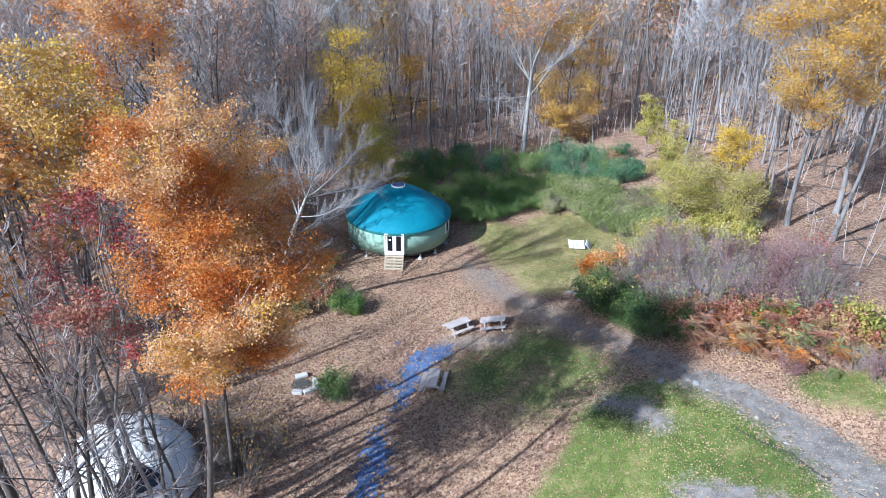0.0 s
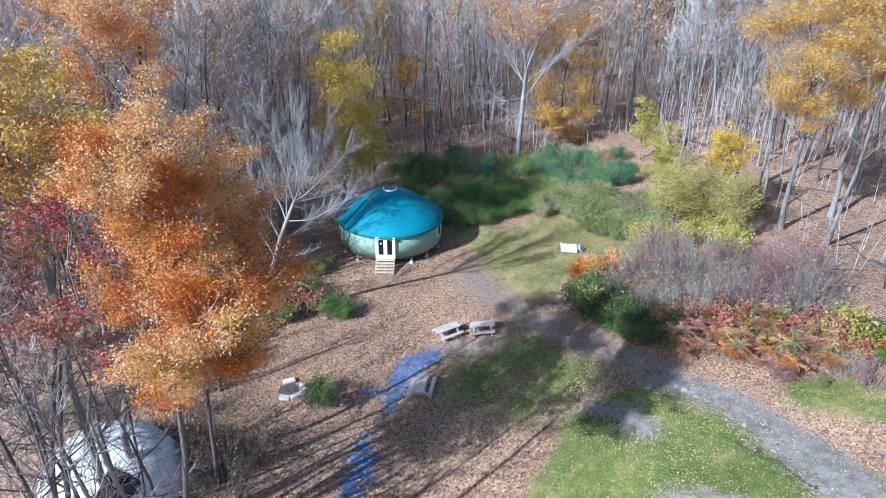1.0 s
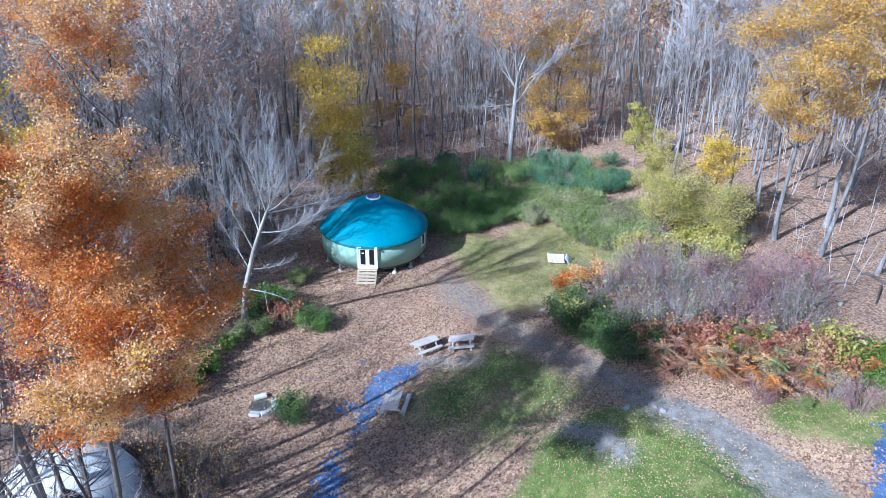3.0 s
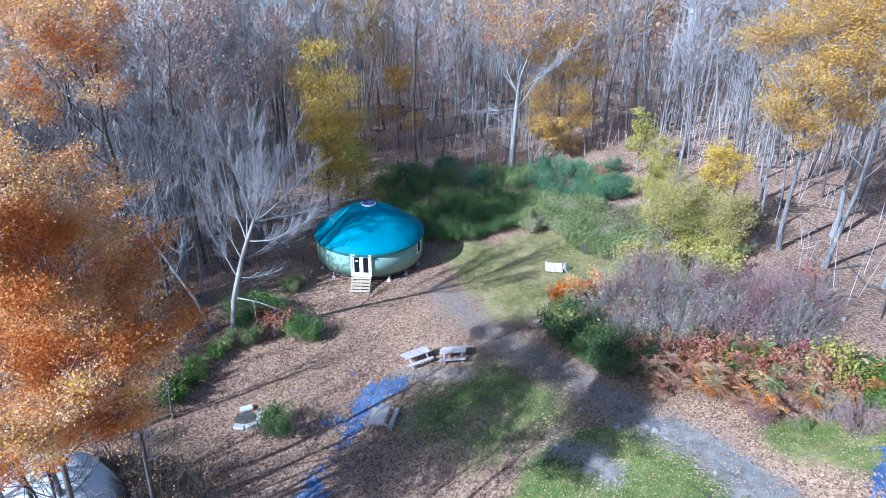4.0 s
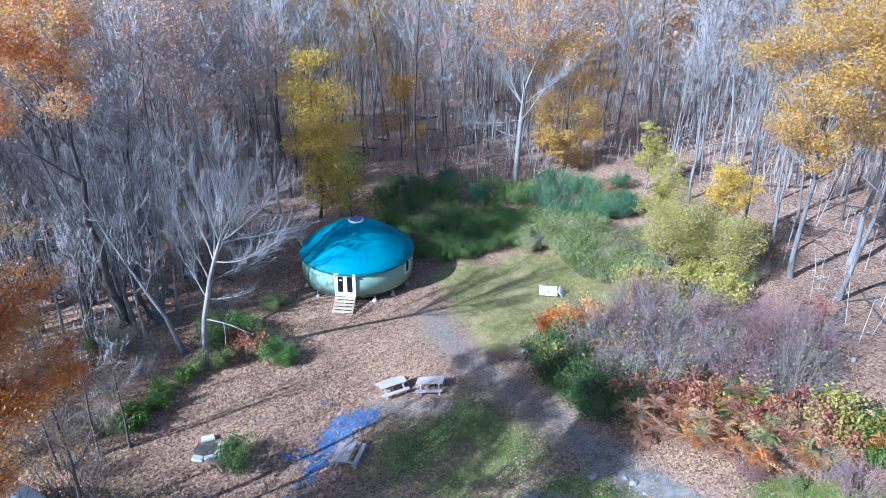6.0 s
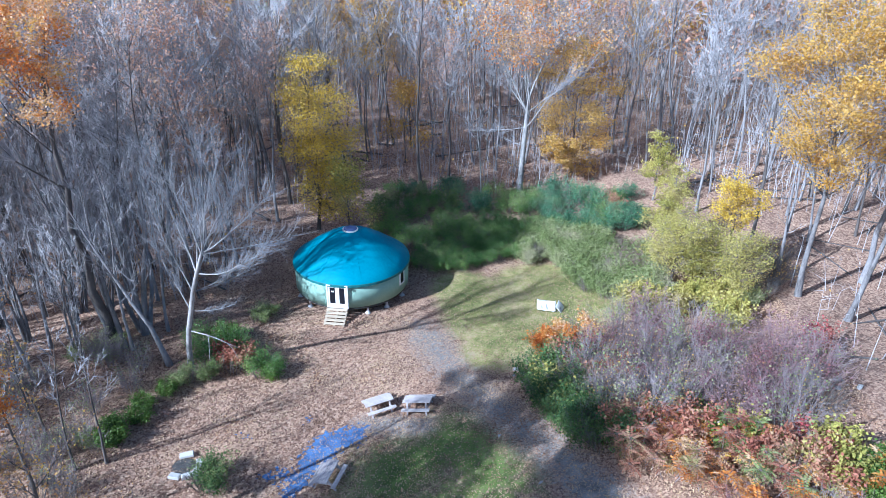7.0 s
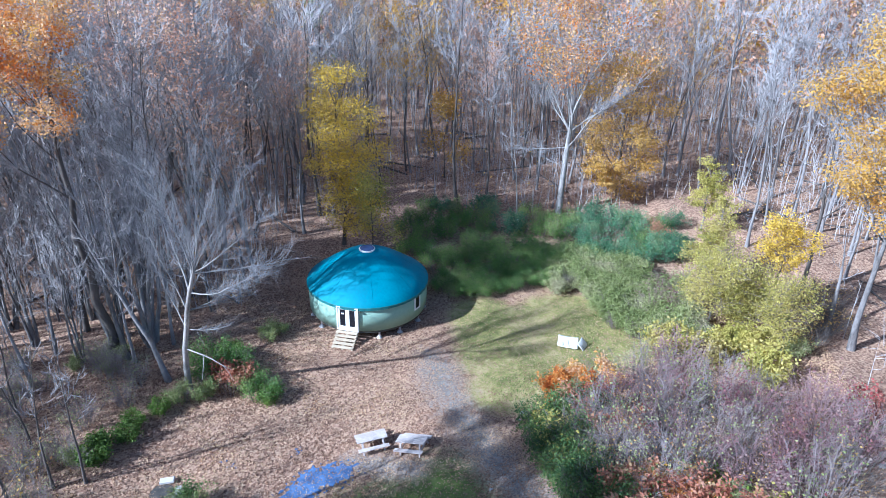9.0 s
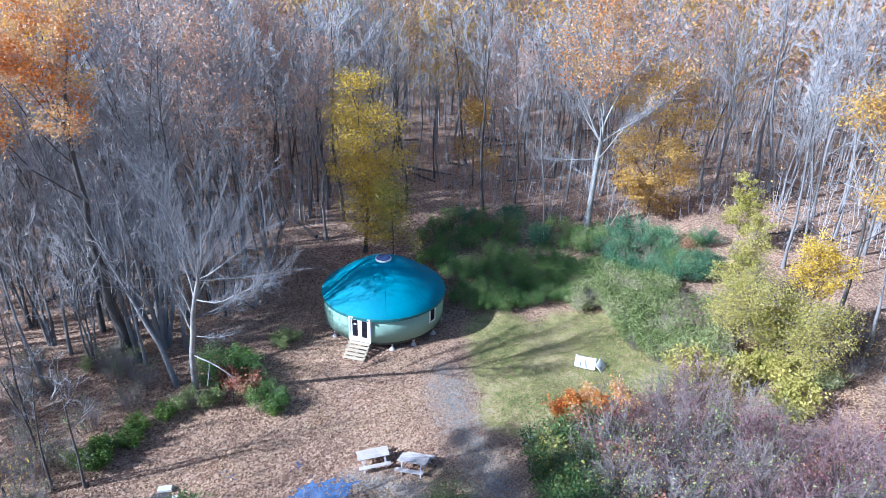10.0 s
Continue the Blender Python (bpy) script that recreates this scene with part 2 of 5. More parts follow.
BLUE_LINES = [[(-2.7, 42.5, 0.3), (-2.6, 42.2, 0.3)],
              [(0.4, 41.0, 1.25), (-0.9, 40.4, 1.35), (-1.6, 38.7, 1.1), (-2.0, 36.8, 0.85), (-2.4, 35.2, 0.5), (-2.6, 34.2, 0.3)],
              [(-2.3, 37.7, 0.9), (-3.8, 37.5, 0.5)],
              [(-3.4, 33.2, 0.7), (-3.3, 31.6, 1.1), (-3.5, 30.0, 1.1), (-3.8, 27.8, 0.95)],
              [(-6.3, 40.6, 0.2), (-5.9, 40.4, 0.25)]]
BLUE_RIGHT = [(25.6, 30.4, 0.9), (24.4, 28.6, 0.8), (23.0, 26.6, 0.7), (22.4, 25.0, 0.8)]
GREEN_LAWN = [(16.0, 20.0, 9.0), (12.5, 29.5, 4.6), (12.6, 33.0, 1.2)]
GREEN_LEFT = [(10.5, 25.0, 6.6), (10.8, 30.5, 3.2)]
GREEN_RIGHT = [(21.6, 32.0, 1.6), (25.5, 30.8, 2.2)]
SHADY_LAWN = [(3.5, 37.5, 3.0), (6.5, 40.5, 2.4), (9.0, 36.5, 2.6), (6.0, 34.5, 2.0)]
UPPER_LAWN = [(5.5, 60.0, 2.8), (9.0, 55.0, 4.6), (12.0, 61.0, 4.0), (9.0, 50.0, 3.0), (18.0, 61.0, 4.0)]


def path_mask(x, y):
    return np.maximum.reduce([near_line(x, y, PATH_LINE), near_line(x, y, SIDE_PATCH), near_line(x, y, NEAR_PATCH)])


def masks(x, y):
    green = np.maximum.reduce([near_line(x, y, GREEN_LAWN), near_line(x, y, GREEN_LEFT), near_line(x, y, GREEN_RIGHT), 0.32 * near_line(x, y, SHADY_LAWN) - 0.15])
    straw = near_line(x, y, UPPER_LAWN)
    bare = np.maximum(near_line(x, y, TABLE_DIRT), path_mask(x, y) * 0.6 - 0.2)
    return green, straw, bare


def finish(name, verts, faces, mat, smooth_shade=False, parent=None):
    me = bpy.data.meshes.new(name)
    me.from_pydata([tuple(v) for v in verts], [], [tuple(f) for f in faces])
    me.materials.append(mat)
    if smooth_shade:
        me.shade_smooth()
    me.update()
    ob = new(name, me)
    if parent:
        ob.parent = parent
    return ob


def build_ground():
    def steps(lo, hi, a, b, fine):
        left = lo - np.cumsum(np.geomspace(fine, 40, 24))
        right = hi + np.cumsum(np.geomspace(fine, 40, 24))
        return np.r_[left[left > a][::-1], np.arange(lo, hi + 0.01, fine), right[right < b]]
    xs, ys = steps(-22, 34, -420, 420, 0.38), steps(18, 80, -260, 620, 0.38)
    X, Y = np.meshgrid(xs, ys)
    Z = land(X, Y)
    nx, ny = len(xs), len(ys)
    idx = np.arange(nx * ny).reshape(ny, nx)
    faces = np.stack([idx[:-1, :-1], idx[:-1, 1:], idx[1:, 1:], idx[1:, :-1]], -1).reshape(-1, 4)
    ob = finish("ground", np.stack([X, Y, Z], -1).reshape(-1, 3).tolist(), faces.tolist(), ground_mat, True)
    g, s, b = masks(X.ravel(), Y.ravel())
    for name, field in (("green", g), ("straw", s), ("bare", b)):
        at = ob.data.attributes.new(name, "FLOAT", "POINT")
        at.data.foreach_set("value", np.clip(0.5 + field * 0.45, 0, 1).astype(np.float32))
    return tagged(ob, "forest clearing ground with fallen leaves, turf and bare soil", "ground", kind="structure")


ground = build_ground()


def drape(name, field, box, cell, lift, mat, label, category):
    """A thin ragged sheet of loose material that follows the land wherever field(x, y) > 0."""
    x0, y0, x1, y1 = box
    xs, ys = np.arange(x0, x1, cell), np.arange(y0, y1, cell)
    X, Y = np.meshgrid(xs, ys)
    X = X + 0.35 * cell * np.sin(Y * 37 + X * 11)
    Y = Y + 0.35 * cell * np.sin(X * 41 - Y * 13)
    f = field(X, Y)
    Z = land(X, Y) + lift * np.clip(f * 4, -1, 1)
    keep = f > 0
    quad = keep[:-1, :-1] & keep[1:, :-1] & keep[:-1, 1:] & keep[1:, 1:]
    idx = np.arange(X.size).reshape(X.shape)
    faces = np.stack([idx[:-1, :-1], idx[:-1, 1:], idx[1:, 1:], idx[1:, :-1]], -1)[quad]
    used, inv = np.unique(faces, return_inverse=True)
    pts = np.stack([X, Y, Z], -1).reshape(-1, 3)[used]
    ob = finish(name, pts.tolist(), inv.reshape(-1, 4).tolist(), mat, True)
    return tagged(ob, label, category, kind="structure")


drape("gravel_path", lambda x, y: path_mask(x, y) + 0.45 * wobble(x, y, 1.1) + (0.6 + 0.7 * smooth((y - 36) / 7)) * wobble(x, y, 5.0, 3) + 0.55 * wobble(x, y, 11.0, 8) - 0.15 - 0.75 * smooth((y - 34) / 5), (-2, 16, 26, 58), 0.12, 0.02,
      gravel_mat, "worn grey gravel track with leaves blown over it", "path")
for n, line in enumerate(BLUE_LINES):
    bx = [p[0] for p in line]
    by = [p[1] for p in line]
    drape("blue_gravel_patch", lambda x, y, q=line: near_line(x, y, q) + 0.38 * wobble(x, y, 2.2, n) + 0.8 * wobble(x, y, 8.0, 5) - 0.05,
          (min(bx) - 2, min(by) - 2, max(bx) + 2, max(by) + 2), 0.10, 0.03, blue_mat, "ragged patch of blue crushed stone among fallen leaves", "gravel")
drape("blue_gravel_patch", lambda x, y: near_line(x, y, BLUE_RIGHT) + 0.5 * wobble(x, y, 1.6, 2) + 0.75 * wobble(x, y, 7.0, 1) - 0.1, (19, 22, 28, 33), 0.12, 0.03,
      blue_mat, "ragged patch of blue crushed stone beside the gravel track", "gravel")
rut_mat = mottled("dark wet soil", (0.03, 0.027, 0.025), (0.13, 0.115, 0.10), 3.0, 0.9, 18, 0.8)
RUT = [(15.6, 29.1, 0.07), (16.5, 28.1, 0.1), (17.7, 27.1, 0.09), (18.2, 25.9, 0.12), (19.1, 24.9, 0.1), (19.7, 24.1, 0.14)]
drape("erosion_rut", lambda x, y: near_line(x + 0.12 * wobble(x, y, 2.0), y, RUT) + 0.05 * wobble(x, y, 9.0, 2), (15, 22, 23, 33), 0.05, 0.045, rut_mat, "dark erosion crack along the edge of the track", "rut")


# ---- mesh helpers ----
class Shape:
    """Gathers tubes, leaves and boxes for one mesh."""

    def __init__(self):
        self.v, self.f = [], []

    def tube(self, pts, radii, sides=4, cap=False):
        pts = [Vector(p) for p in pts]
        base = len(self.v)
        for i, p in enumerate(pts):
            d = (pts[min(i + 1, len(pts) - 1)] - pts[max(i - 1, 0)])
            a = d.orthogonal().normalized()
            b = d.cross(a).normalized()
            for k in range(sides):
                t = 2 * math.pi * k / sides
                self.v.append(tuple(p + (a * math.cos(t) + b * math.sin(t)) * radii[i]))
        for i in range(len(pts) - 1):
            for k in range(sides):
                p, q = base + i * sides + k, base + i * sides + (k + 1) % sides
                self.f.append((p, q, q + sides, p + sides))
        if cap:
            self.f.append(tuple(base + k for k in reversed(range(sides))))
            self.f.append(tuple(base + (len(pts) - 1) * sides + k for k in range(sides)))

    def spike(self, a, b, r):
        """A three-sided twig that runs to a point."""
        a, b = Vector(a), Vector(b)
        u = (b - a).orthogonal().normalized()
        w = (b - a).cross(u).normalized()
        base = len(self.v)
        self.v += [tuple(a + u * r), tuple(a - u * r * 0.5 + w * r * 0.87), tuple(a - u * r * 0.5 - w * r * 0.87), tuple(b)]
        self.f += [(base, base + 1, base + 3), (base + 1, base + 2, base + 3), (base + 2, base, base + 3)]

    def sliver(self, a, b, r):
        """A hair-thin twig."""
        a, b = Vector(a), Vector(b)
        u = (b - a).orthogonal().normalized() * r
        base = len(self.v)
        self.v += [tuple(a + u), tuple(a - u), tuple(b)]
        self.f.append((base, base + 1, base + 2))

    def leaves(self, centres, sizes, rng, slim=0.65, droop=0.0):
        """One small folded diamond for each centre, turned at random."""
        c = np.asarray(centres, float).reshape(-1, 3)
        n = len(c)
        a = rng.normal(size=(n, 3))
        a[:, 2] = a[:, 2] * 0.7 - droop
        a /= np.linalg.norm(a, axis=1)[:, None]
        b = np.cross(a, rng.normal(size=(n, 3)))
        b /= np.linalg.norm(b, axis=1)[:, None] + 1e-9
        s = np.asarray(sizes, float).reshape(-1, 1)
        base = len(self.v)
        quad = np.stack([c - a * s, c + b * s * slim, c + a * s, c - b * s * slim], 1).reshape(-1, 3)
        self.v.extend(map(tuple, quad.tolist()))
        self.f.extend([(base + 4 * i, base + 4 * i + 1, base + 4 * i + 2, base + 4 * i + 3) for i in range(n)])

    def box(self, size, m=None, bevel=0.0):
        x, y, z = (s / 2 for s in size)
        m = m or Matrix()
        base, e = len(self.v), bevel
        if e:
            ring = []
            for zz, k in ((-z, e), (-z + e, 0), (z - e, 0), (z, e)):
                ring.append([(-x + k, -y + k, zz), (x - k, -y + k, zz), (x - k, y - k, zz), (-x + k, y - k, zz)])
            for r in ring:
                self.v.extend(tuple(m @ Vector(p)) for p in r)
            for i in range(3):
                for k in range(4):
                    p, q = base + 4 * i + k, base + 4 * i + (k + 1) % 4
                    self.f.append((p, q, q + 4, p + 4))
            self.f += [(base + 3, base + 2, base + 1, base), (base + 12, base + 13, base + 14, base + 15)]
        else:
            self.v.extend(tuple(m @ Vector(p)) for p in ((-x, -y, -z), (x, -y, -z), (x, y, -z), (-x, y, -z), (-x, -y, z), (x, -y, z), (x, y, z), (-x, y, z)))
            self.f += [tuple(base + i for i in q) for q in ((3, 2, 1, 0), (4, 5, 6, 7), (0, 1, 5, 4), (1, 2, 6, 5), (2, 3, 7, 6), (3, 0, 4, 7))]

    def mesh(self, name, mat, smooth_shade=False):
        me = bpy.data.meshes.new(name)
        me.from_pydata(self.v, [], self.f)
        me.materials.append(mat)
        if smooth_shade:
            me.shade_smooth()
        me.update()
        return me


def part(name, shape, mat, parent, label="", m=None, smooth_shade=False):
    """Links a shape, or a mesh made before, as one mesh object under a thing or a part."""
    ob = new(name, shape.mesh(name, mat, smooth_shade) if isinstance(shape, Shape) else shape)
    ob.parent = parent
    if m:
        ob.matrix_local = m
    return tagged(ob, label)


def thing(name, x, y, label, category, group="", turn=0.0, scale=1.0, z=None):
    ob = new(name)
    ob.empty_display_size = 0.3
    ob.location, ob.rotation_euler = (x, y, float(land(x, y)) if z is None else z), (0, 0, radians(turn))
    ob.scale = (scale, scale, scale)
    return tagged(ob, label, category, group)


# ---- trees ----
def branch(rng, start, way, length, bend, n, wander=0.12):
    """A wandering line that curves towards +z by bend."""
    pts, p, d = [Vector(start)], Vector(start), Vector(way).normalized()
    for _ in range(n):
        d = (d + Vector(rng.normal(0, wander, 3)) + Vector((0, 0, bend / n))).normalized()
        p = p + d * (length / n)
        pts.append(p.copy())
    return pts


def skeleton_tree(rng, height, r0, clear=0.4, limbs=13, subs=6, twigs=5, reach=0.26, rise=0.9, lean=(0, 0), forks=1, trunk_sides=8, twig_r=0.012, spread=1.0, wander=0.045, slight=False, bias=(0, 0), fuzz=0.5):
    """A leafless tree about its base: trunk shape, twig shape, and the ends of its twigs."""
    trunk, fine, tips = Shape(), Shape(), []
    for k in range(forks):
        az = rng.uniform(0, 6.28)
        tilt = 0.0 if forks == 1 else rng.uniform(0.08, 0.24) * spread
        way = Vector((math.cos(az) * tilt + lean[0], math.sin(az) * tilt + lean[1], 1))
        h = height * (1 if k == 0 else rng.uniform(0.75, 0.95))
        foot = Vector((math.cos(az), math.sin(az), 0)) * (0 if forks == 1 else r0 * 1.3)
        line = branch(rng, foot - Vector((0, 0, 0.25)), way, h, 0.15, 9, wander)
        rad = [r0 * (1.35 if i == 0 else 1 - 0.93 * (i / 9) ** 0.85) for i in range(10)]
        trunk.tube(line, rad, trunk_sides)
        for j in range(limbs):
            f = clear + (0.98 - clear) * (j + rng.uniform(0, 0.9)) / limbs
            i = min(int(f * 9), 8)
            p = line[i].lerp(line[i + 1], f * 9 - i)
            a = j * 2.4 + rng.uniform(-0.5, 0.5)
            el = rise * rng.uniform(0.6, 1.3)
            L = height * reach * (1.25 - 0.75 * (f - clear) / (1 - clear)) * rng.uniform(0.7, 1.2)
            r = max(rad[i] * 0.42, 0.02)
            limb = branch(rng, p, (math.cos(a) + bias[0], math.sin(a) + bias[1], el), L, 0.5, 4)
            trunk.tube(limb, [r, r * 0.72, r * 0.5, r * 0.32, 0.012], 4)
            for s in range(subs):
                g = 0.25 + 0.75 * (s + rng.uniform(0, 1)) / subs
                q = min(int(g * 4), 3)
                sp = limb[q].lerp(limb[q + 1], g * 4 - q)
                d = (limb[q + 1] - limb[q]).normalized() + Vector(rng.normal(0, fuzz, 3))
                sub = branch(rng, sp, d, L * rng.uniform(0.3, 0.55), 0.45, 3)
                fine.tube([sub[0], sub[3]] if slight else sub, [r * 0.3 + 0.006, twig_r * 0.7] if slight else [r * 0.3 + 0.006, twig_r * 1.4, twig_r, twig_r * 0.6], 3)
                tips.append(sub[-1])
                for t in range(twigs):
                    u = rng.uniform(0.2, 1.0)
                    w = min(int(u * 3), 2)
                    tp = sub[w].lerp(sub[w + 1], u * 3 - w)
                    td = (sub[w + 1] - sub[w]).normalized() + Vector(rng.normal(0, 0.6, 3)) + Vector((0, 0, 0.3))
                    end = tp + td.normalized() * rng.uniform(0.4, 1.1) * L * 0.22
                    fine.sliver(tp, end, twig_r * 1.3) if slight else fine.spike(tp, end, twig_r * 0.8)
                    tips.append(end)
    return trunk, fine, tips


def clothe(rng, tips, n, size, loose=0.45, pick=None, lumps=0, slim=0.65):
    """Leaves loosely round the twig ends; pick: which ends bear leaves."""
    ends = [t for t in tips if (pick is None or pick(t)) and noise.noise(t * 0.42 + Vector((n % 97, 3, 7))) > -0.14]
    shape = Shape()
    if ends and lumps:
        heart = np.array([tuple(ends[i]) for i in rng.integers(0, len(ends), lumps)])
        wide = rng.uniform(0.6, 1.3, lumps)
        which = rng.integers(0, lumps, n)
        c = heart[which] + rng.normal(0, 1, (n, 3)) * (loose * np.array((1, 1, 0.55))) * wide[which][:, None]
        shape.leaves(c, rng.uniform(size * 0.6, size * 1.25, n), rng)
    elif ends:
        c = np.array([tuple(ends[i]) for i in rng.integers(0, len(ends), n)]) + rng.normal(0, loose, (n, 3))
        shape.leaves(c, rng.uniform(size * 0.6, size * 1.25, n), rng, slim)
    return shape


def tree(name, x, y, label, seed, bark, twig, leaf=None, leaf_n=0, leaf_size=0.16, loose=0.45, pick=None, lumps=0, group="", turn=0.0, z=None, category="tree", **kw):
    rng = np.random.default_rng(seed)
    trunk, fine, tips = skeleton_tree(rng, **kw)
    ob = thing(name, x, y, label, category, group, turn, z=z)
    part("trunk", trunk, bark, ob, smooth_shade=True)
    tagged(part("branchwork", fine, twig, ob), kind="stuff")
    if leaf:
        tagged(part("crown", clothe(rng, tips, leaf_n, leaf_size, loose, pick, lumps), leaf, ob), kind="stuff")
    return ob


def lobed_tree(name, x, y, label, seed, bark, twig, leaf, lobes, leaf_n, leaf_size, r0=0.2, sprays=24, group="", tuft=0.17, flat=0.6, join=0.55):
    """A leafy tree whose crown is a set of leafy boughs; lobes: the heart of each bough (x, y, z in the place) and its radius."""
    rng = np.random.default_rng(seed)
    ob = thing(name, x, y, label, "tree", group)
    foot = Vector((x, y, ob.location.z))
    hearts = [(Vector(l[:3]) - foot, l[3]) for l in lobes]
    peak = max(hearts, key=lambda h: h[0].z)[0]
    mean = sum((h[0] for h in hearts), Vector()) / len(hearts)
    trunk, boughs, fine, crown = Shape(), Shape(), Shape(), Shape()
    line = []
    for i in range(11):
        f = i / 10
        way = mean.lerp(peak, max(0.0, f * 2 - 1))
        line.append(Vector((way.x * f ** 1.3, way.y * f ** 1.3, peak.z * f - 0.25 * (i == 0))) + Vector(rng.normal(0, 0.06 + 0.004 * peak.z, 3)) * (i > 0))
    trunk.tube(line, [r0 * (1.35 if i == 0 else 1 - 0.9 * (i / 10) ** 0.9) for i in range(11)], 8)
    total = sum(r * r for _, r in hearts)
    for c, r in hearts:
        want = max(0.2, (c.z - join * math.hypot(c.x - mean.x, c.y - mean.y) - r * 0.8) / peak.z)
        q = min(int(want * 10), 9)
        start = line[q]
        limb = [start.lerp(c, u) + Vector((0, 0, -0.5 * r * math.sin(math.pi * u) * 0.4)) + Vector(rng.normal(0, 0.1, 3)) * (0 < u < 1) for u in (0, 0.25, 0.5, 0.75, 1)]
        w = max(r0 * (1 - want) * 0.5, 0.03)
        boughs.tube(limb, [w, w * 0.8, w * 0.6, w * 0.45, w * 0.3], 5)
        per = int(leaf_n * r * r / total / sprays)
        for _ in range(sprays):
            d = Vector(rng.normal(0, 1, 3)).normalized()
            d.z = d.z * 0.6 + 0.1
            a = limb[int(rng.integers(2, 5))]
            e = c + d * r * rng.uniform(0.55, 1.4)
            m = a.lerp(e, 0.5) + Vector(rng.normal(0, 0.08 * r, 3))
            fine.tube([a, m, e], [w * 0.28 + 0.004, 0.013, 0.006], 3)
            for _ in range(4):
                p = m.lerp(e, rng.uniform(0, 1))
                fine.spike(p, p + (d + Vector(rng.normal(0, 0.7, 3))).normalized() * rng.uniform(0.2, 0.45) * r, 0.008)
            n = int(per * rng.uniform(0.15, 1.85))
            if n and leaf:
                u = rng.uniform(0.1, 1.08, n)[:, None]
                mid, end = np.array(m), np.array(e)
                crown.leaves(mid * (1 - u) + end * u + rng.normal(0, 1, (n, 3)) * np.array((1, 1, flat)) * (tuft * r), rng.uniform(leaf_size * 0.55, leaf_size * 1.25, n), rng)
    part("trunk", trunk, bark, ob, smooth_shade=True)
    tagged(part("limbwork", boughs, bark, ob, smooth_shade=True), kind="stuff")
    tagged(part("branchwork", fine, twig, ob), kind="stuff")
    if leaf:
        tagged(part("crown", crown, leaf, ob), kind="stuff")
    return ob


def crown_lobes(seed, centre, wide, tall, count, size):
    """Hearts of boughs strewn through an egg-shaped crown."""
    rng = np.random.default_rng(seed)
    out = []
    for k in range(count):
        f = (k + 0.5) / count
        a = k * 2.4 + rng.uniform(-0.4, 0.4)
        h = f * 2 - 1
        q = wide * math.sqrt(max(0.08, 1 - h * h)) * rng.uniform(0.45, 0.95)
        out.append((centre[0] + q * math.cos(a), centre[1] + q * math.sin(a), centre[2] + tall * h + rng.normal(0, 0.15 * tall), size * rng.uniform(0.75, 1.3)))
    return out


# the oak beside the camera's way, and the maples behind it
lobed_tree("oak_tree", -9.2, 19.6, "tall oak full of burnt orange, russet and tan leaves", 11, bark_dark, twig_brown, leaf_orange,
           [(-7.8, 20.6, 22.8, 1.71), (-8.0, 18.8, 22.4, 1.48), (-6.6, 21.8, 21.3, 1.71), (-6.9, 19.6, 20.9, 1.71), (-5.8, 22.4, 19.4, 1.48), (-8.1, 19.4, 18.9, 1.60), (-6.2, 19.9, 19.3, 1.71),
            (-5.6, 17.8, 18.6, 1.60), (-4.8, 20.0, 17.9, 1.48), (-4.4, 21.2, 18.0, 1.25), (-6.9, 17.0, 17.5, 1.37), (-7.0, 18.4, 16.2, 1.25), (-5.2, 19.2, 16.2, 1.03)], 130000, 0.04, 0.2, 30, tuft=0.16, flat=0.4)
lobed_tree("maple_tree", -10.9, 20.0, "slender maple with scattered crimson leaves", 14, bark_grey, twig_brown, leaf_red,
           [(-9.8, 19.5, 21.4, 0.9), (-9.4, 20.0, 19.7, 0.9), (-10.4, 18.4, 18.0, 1.0), (-11.2, 20.4, 20.3, 1.0), (-11.6, 19.0, 17.2, 1.0), (-9.9, 19.2, 16.2, 0.8), (-12.4, 20.6, 18.6, 1.0)], 7500, 0.055, 0.13, 20)
lobed_tree("maple_tree", -13.6, 23.2, "tall tree with thin tan and yellow leaves", 13, bark_grey, twig_grey, leaf_tan,
           [(-12.0, 22.2, 23.0, 1.3), (-11.3, 23.2, 21.9, 1.2), (-13.2, 22.4, 24.0, 1.4), (-14.4, 23.8, 22.8, 1.4), (-12.8, 24.6, 20.6, 1.2), (-12.0, 21.4, 20.6, 1.1), (-15.0, 22.6, 20.6, 1.3), (-12.4, 22.4, 18.4, 1.0)], 15000, 0.065, 0.24, 26)
lobed_tree("maple_tree", -14.6, 28.0, "tall tree with thin yellow and tan leaves", 15, bark_grey, twig_grey, leaf_yellow,
           [(-13.4, 27.2, 21.0, 1.4), (-14.6, 28.0, 22.6, 1.4), (-15.6, 27.4, 20.6, 1.4), (-13.4, 28.6, 18.6, 1.2), (-15.8, 29.2, 18.4, 1.2)], 7000, 0.07, 0.2, 24)
lobed_tree("oak_tree", -18.3, 47.6, "stout tree with burnt orange leaves at the wood's edge", 12, bark_dark, twig_grey, leaf_orange,
           [(-20.3, 44.6, 22.6, 2.2), (-18.6, 46.2, 21.2, 2.2), (-17.0, 46.8, 22.8, 1.8), (-21.8, 45.8, 20.6, 2.2), (-19.4, 48.4, 19.2, 2.0), (-20.2, 47.4, 23.6, 2.2), (-22.6, 47.6, 22.6, 2.2), (-18.0, 48.6, 24.2, 1.9), (-21.4, 43.8, 18.4, 1.9), (-17.4, 45.6, 18.2, 1.5)],
           21000, 0.085, 0.34, 28, join=0.9)
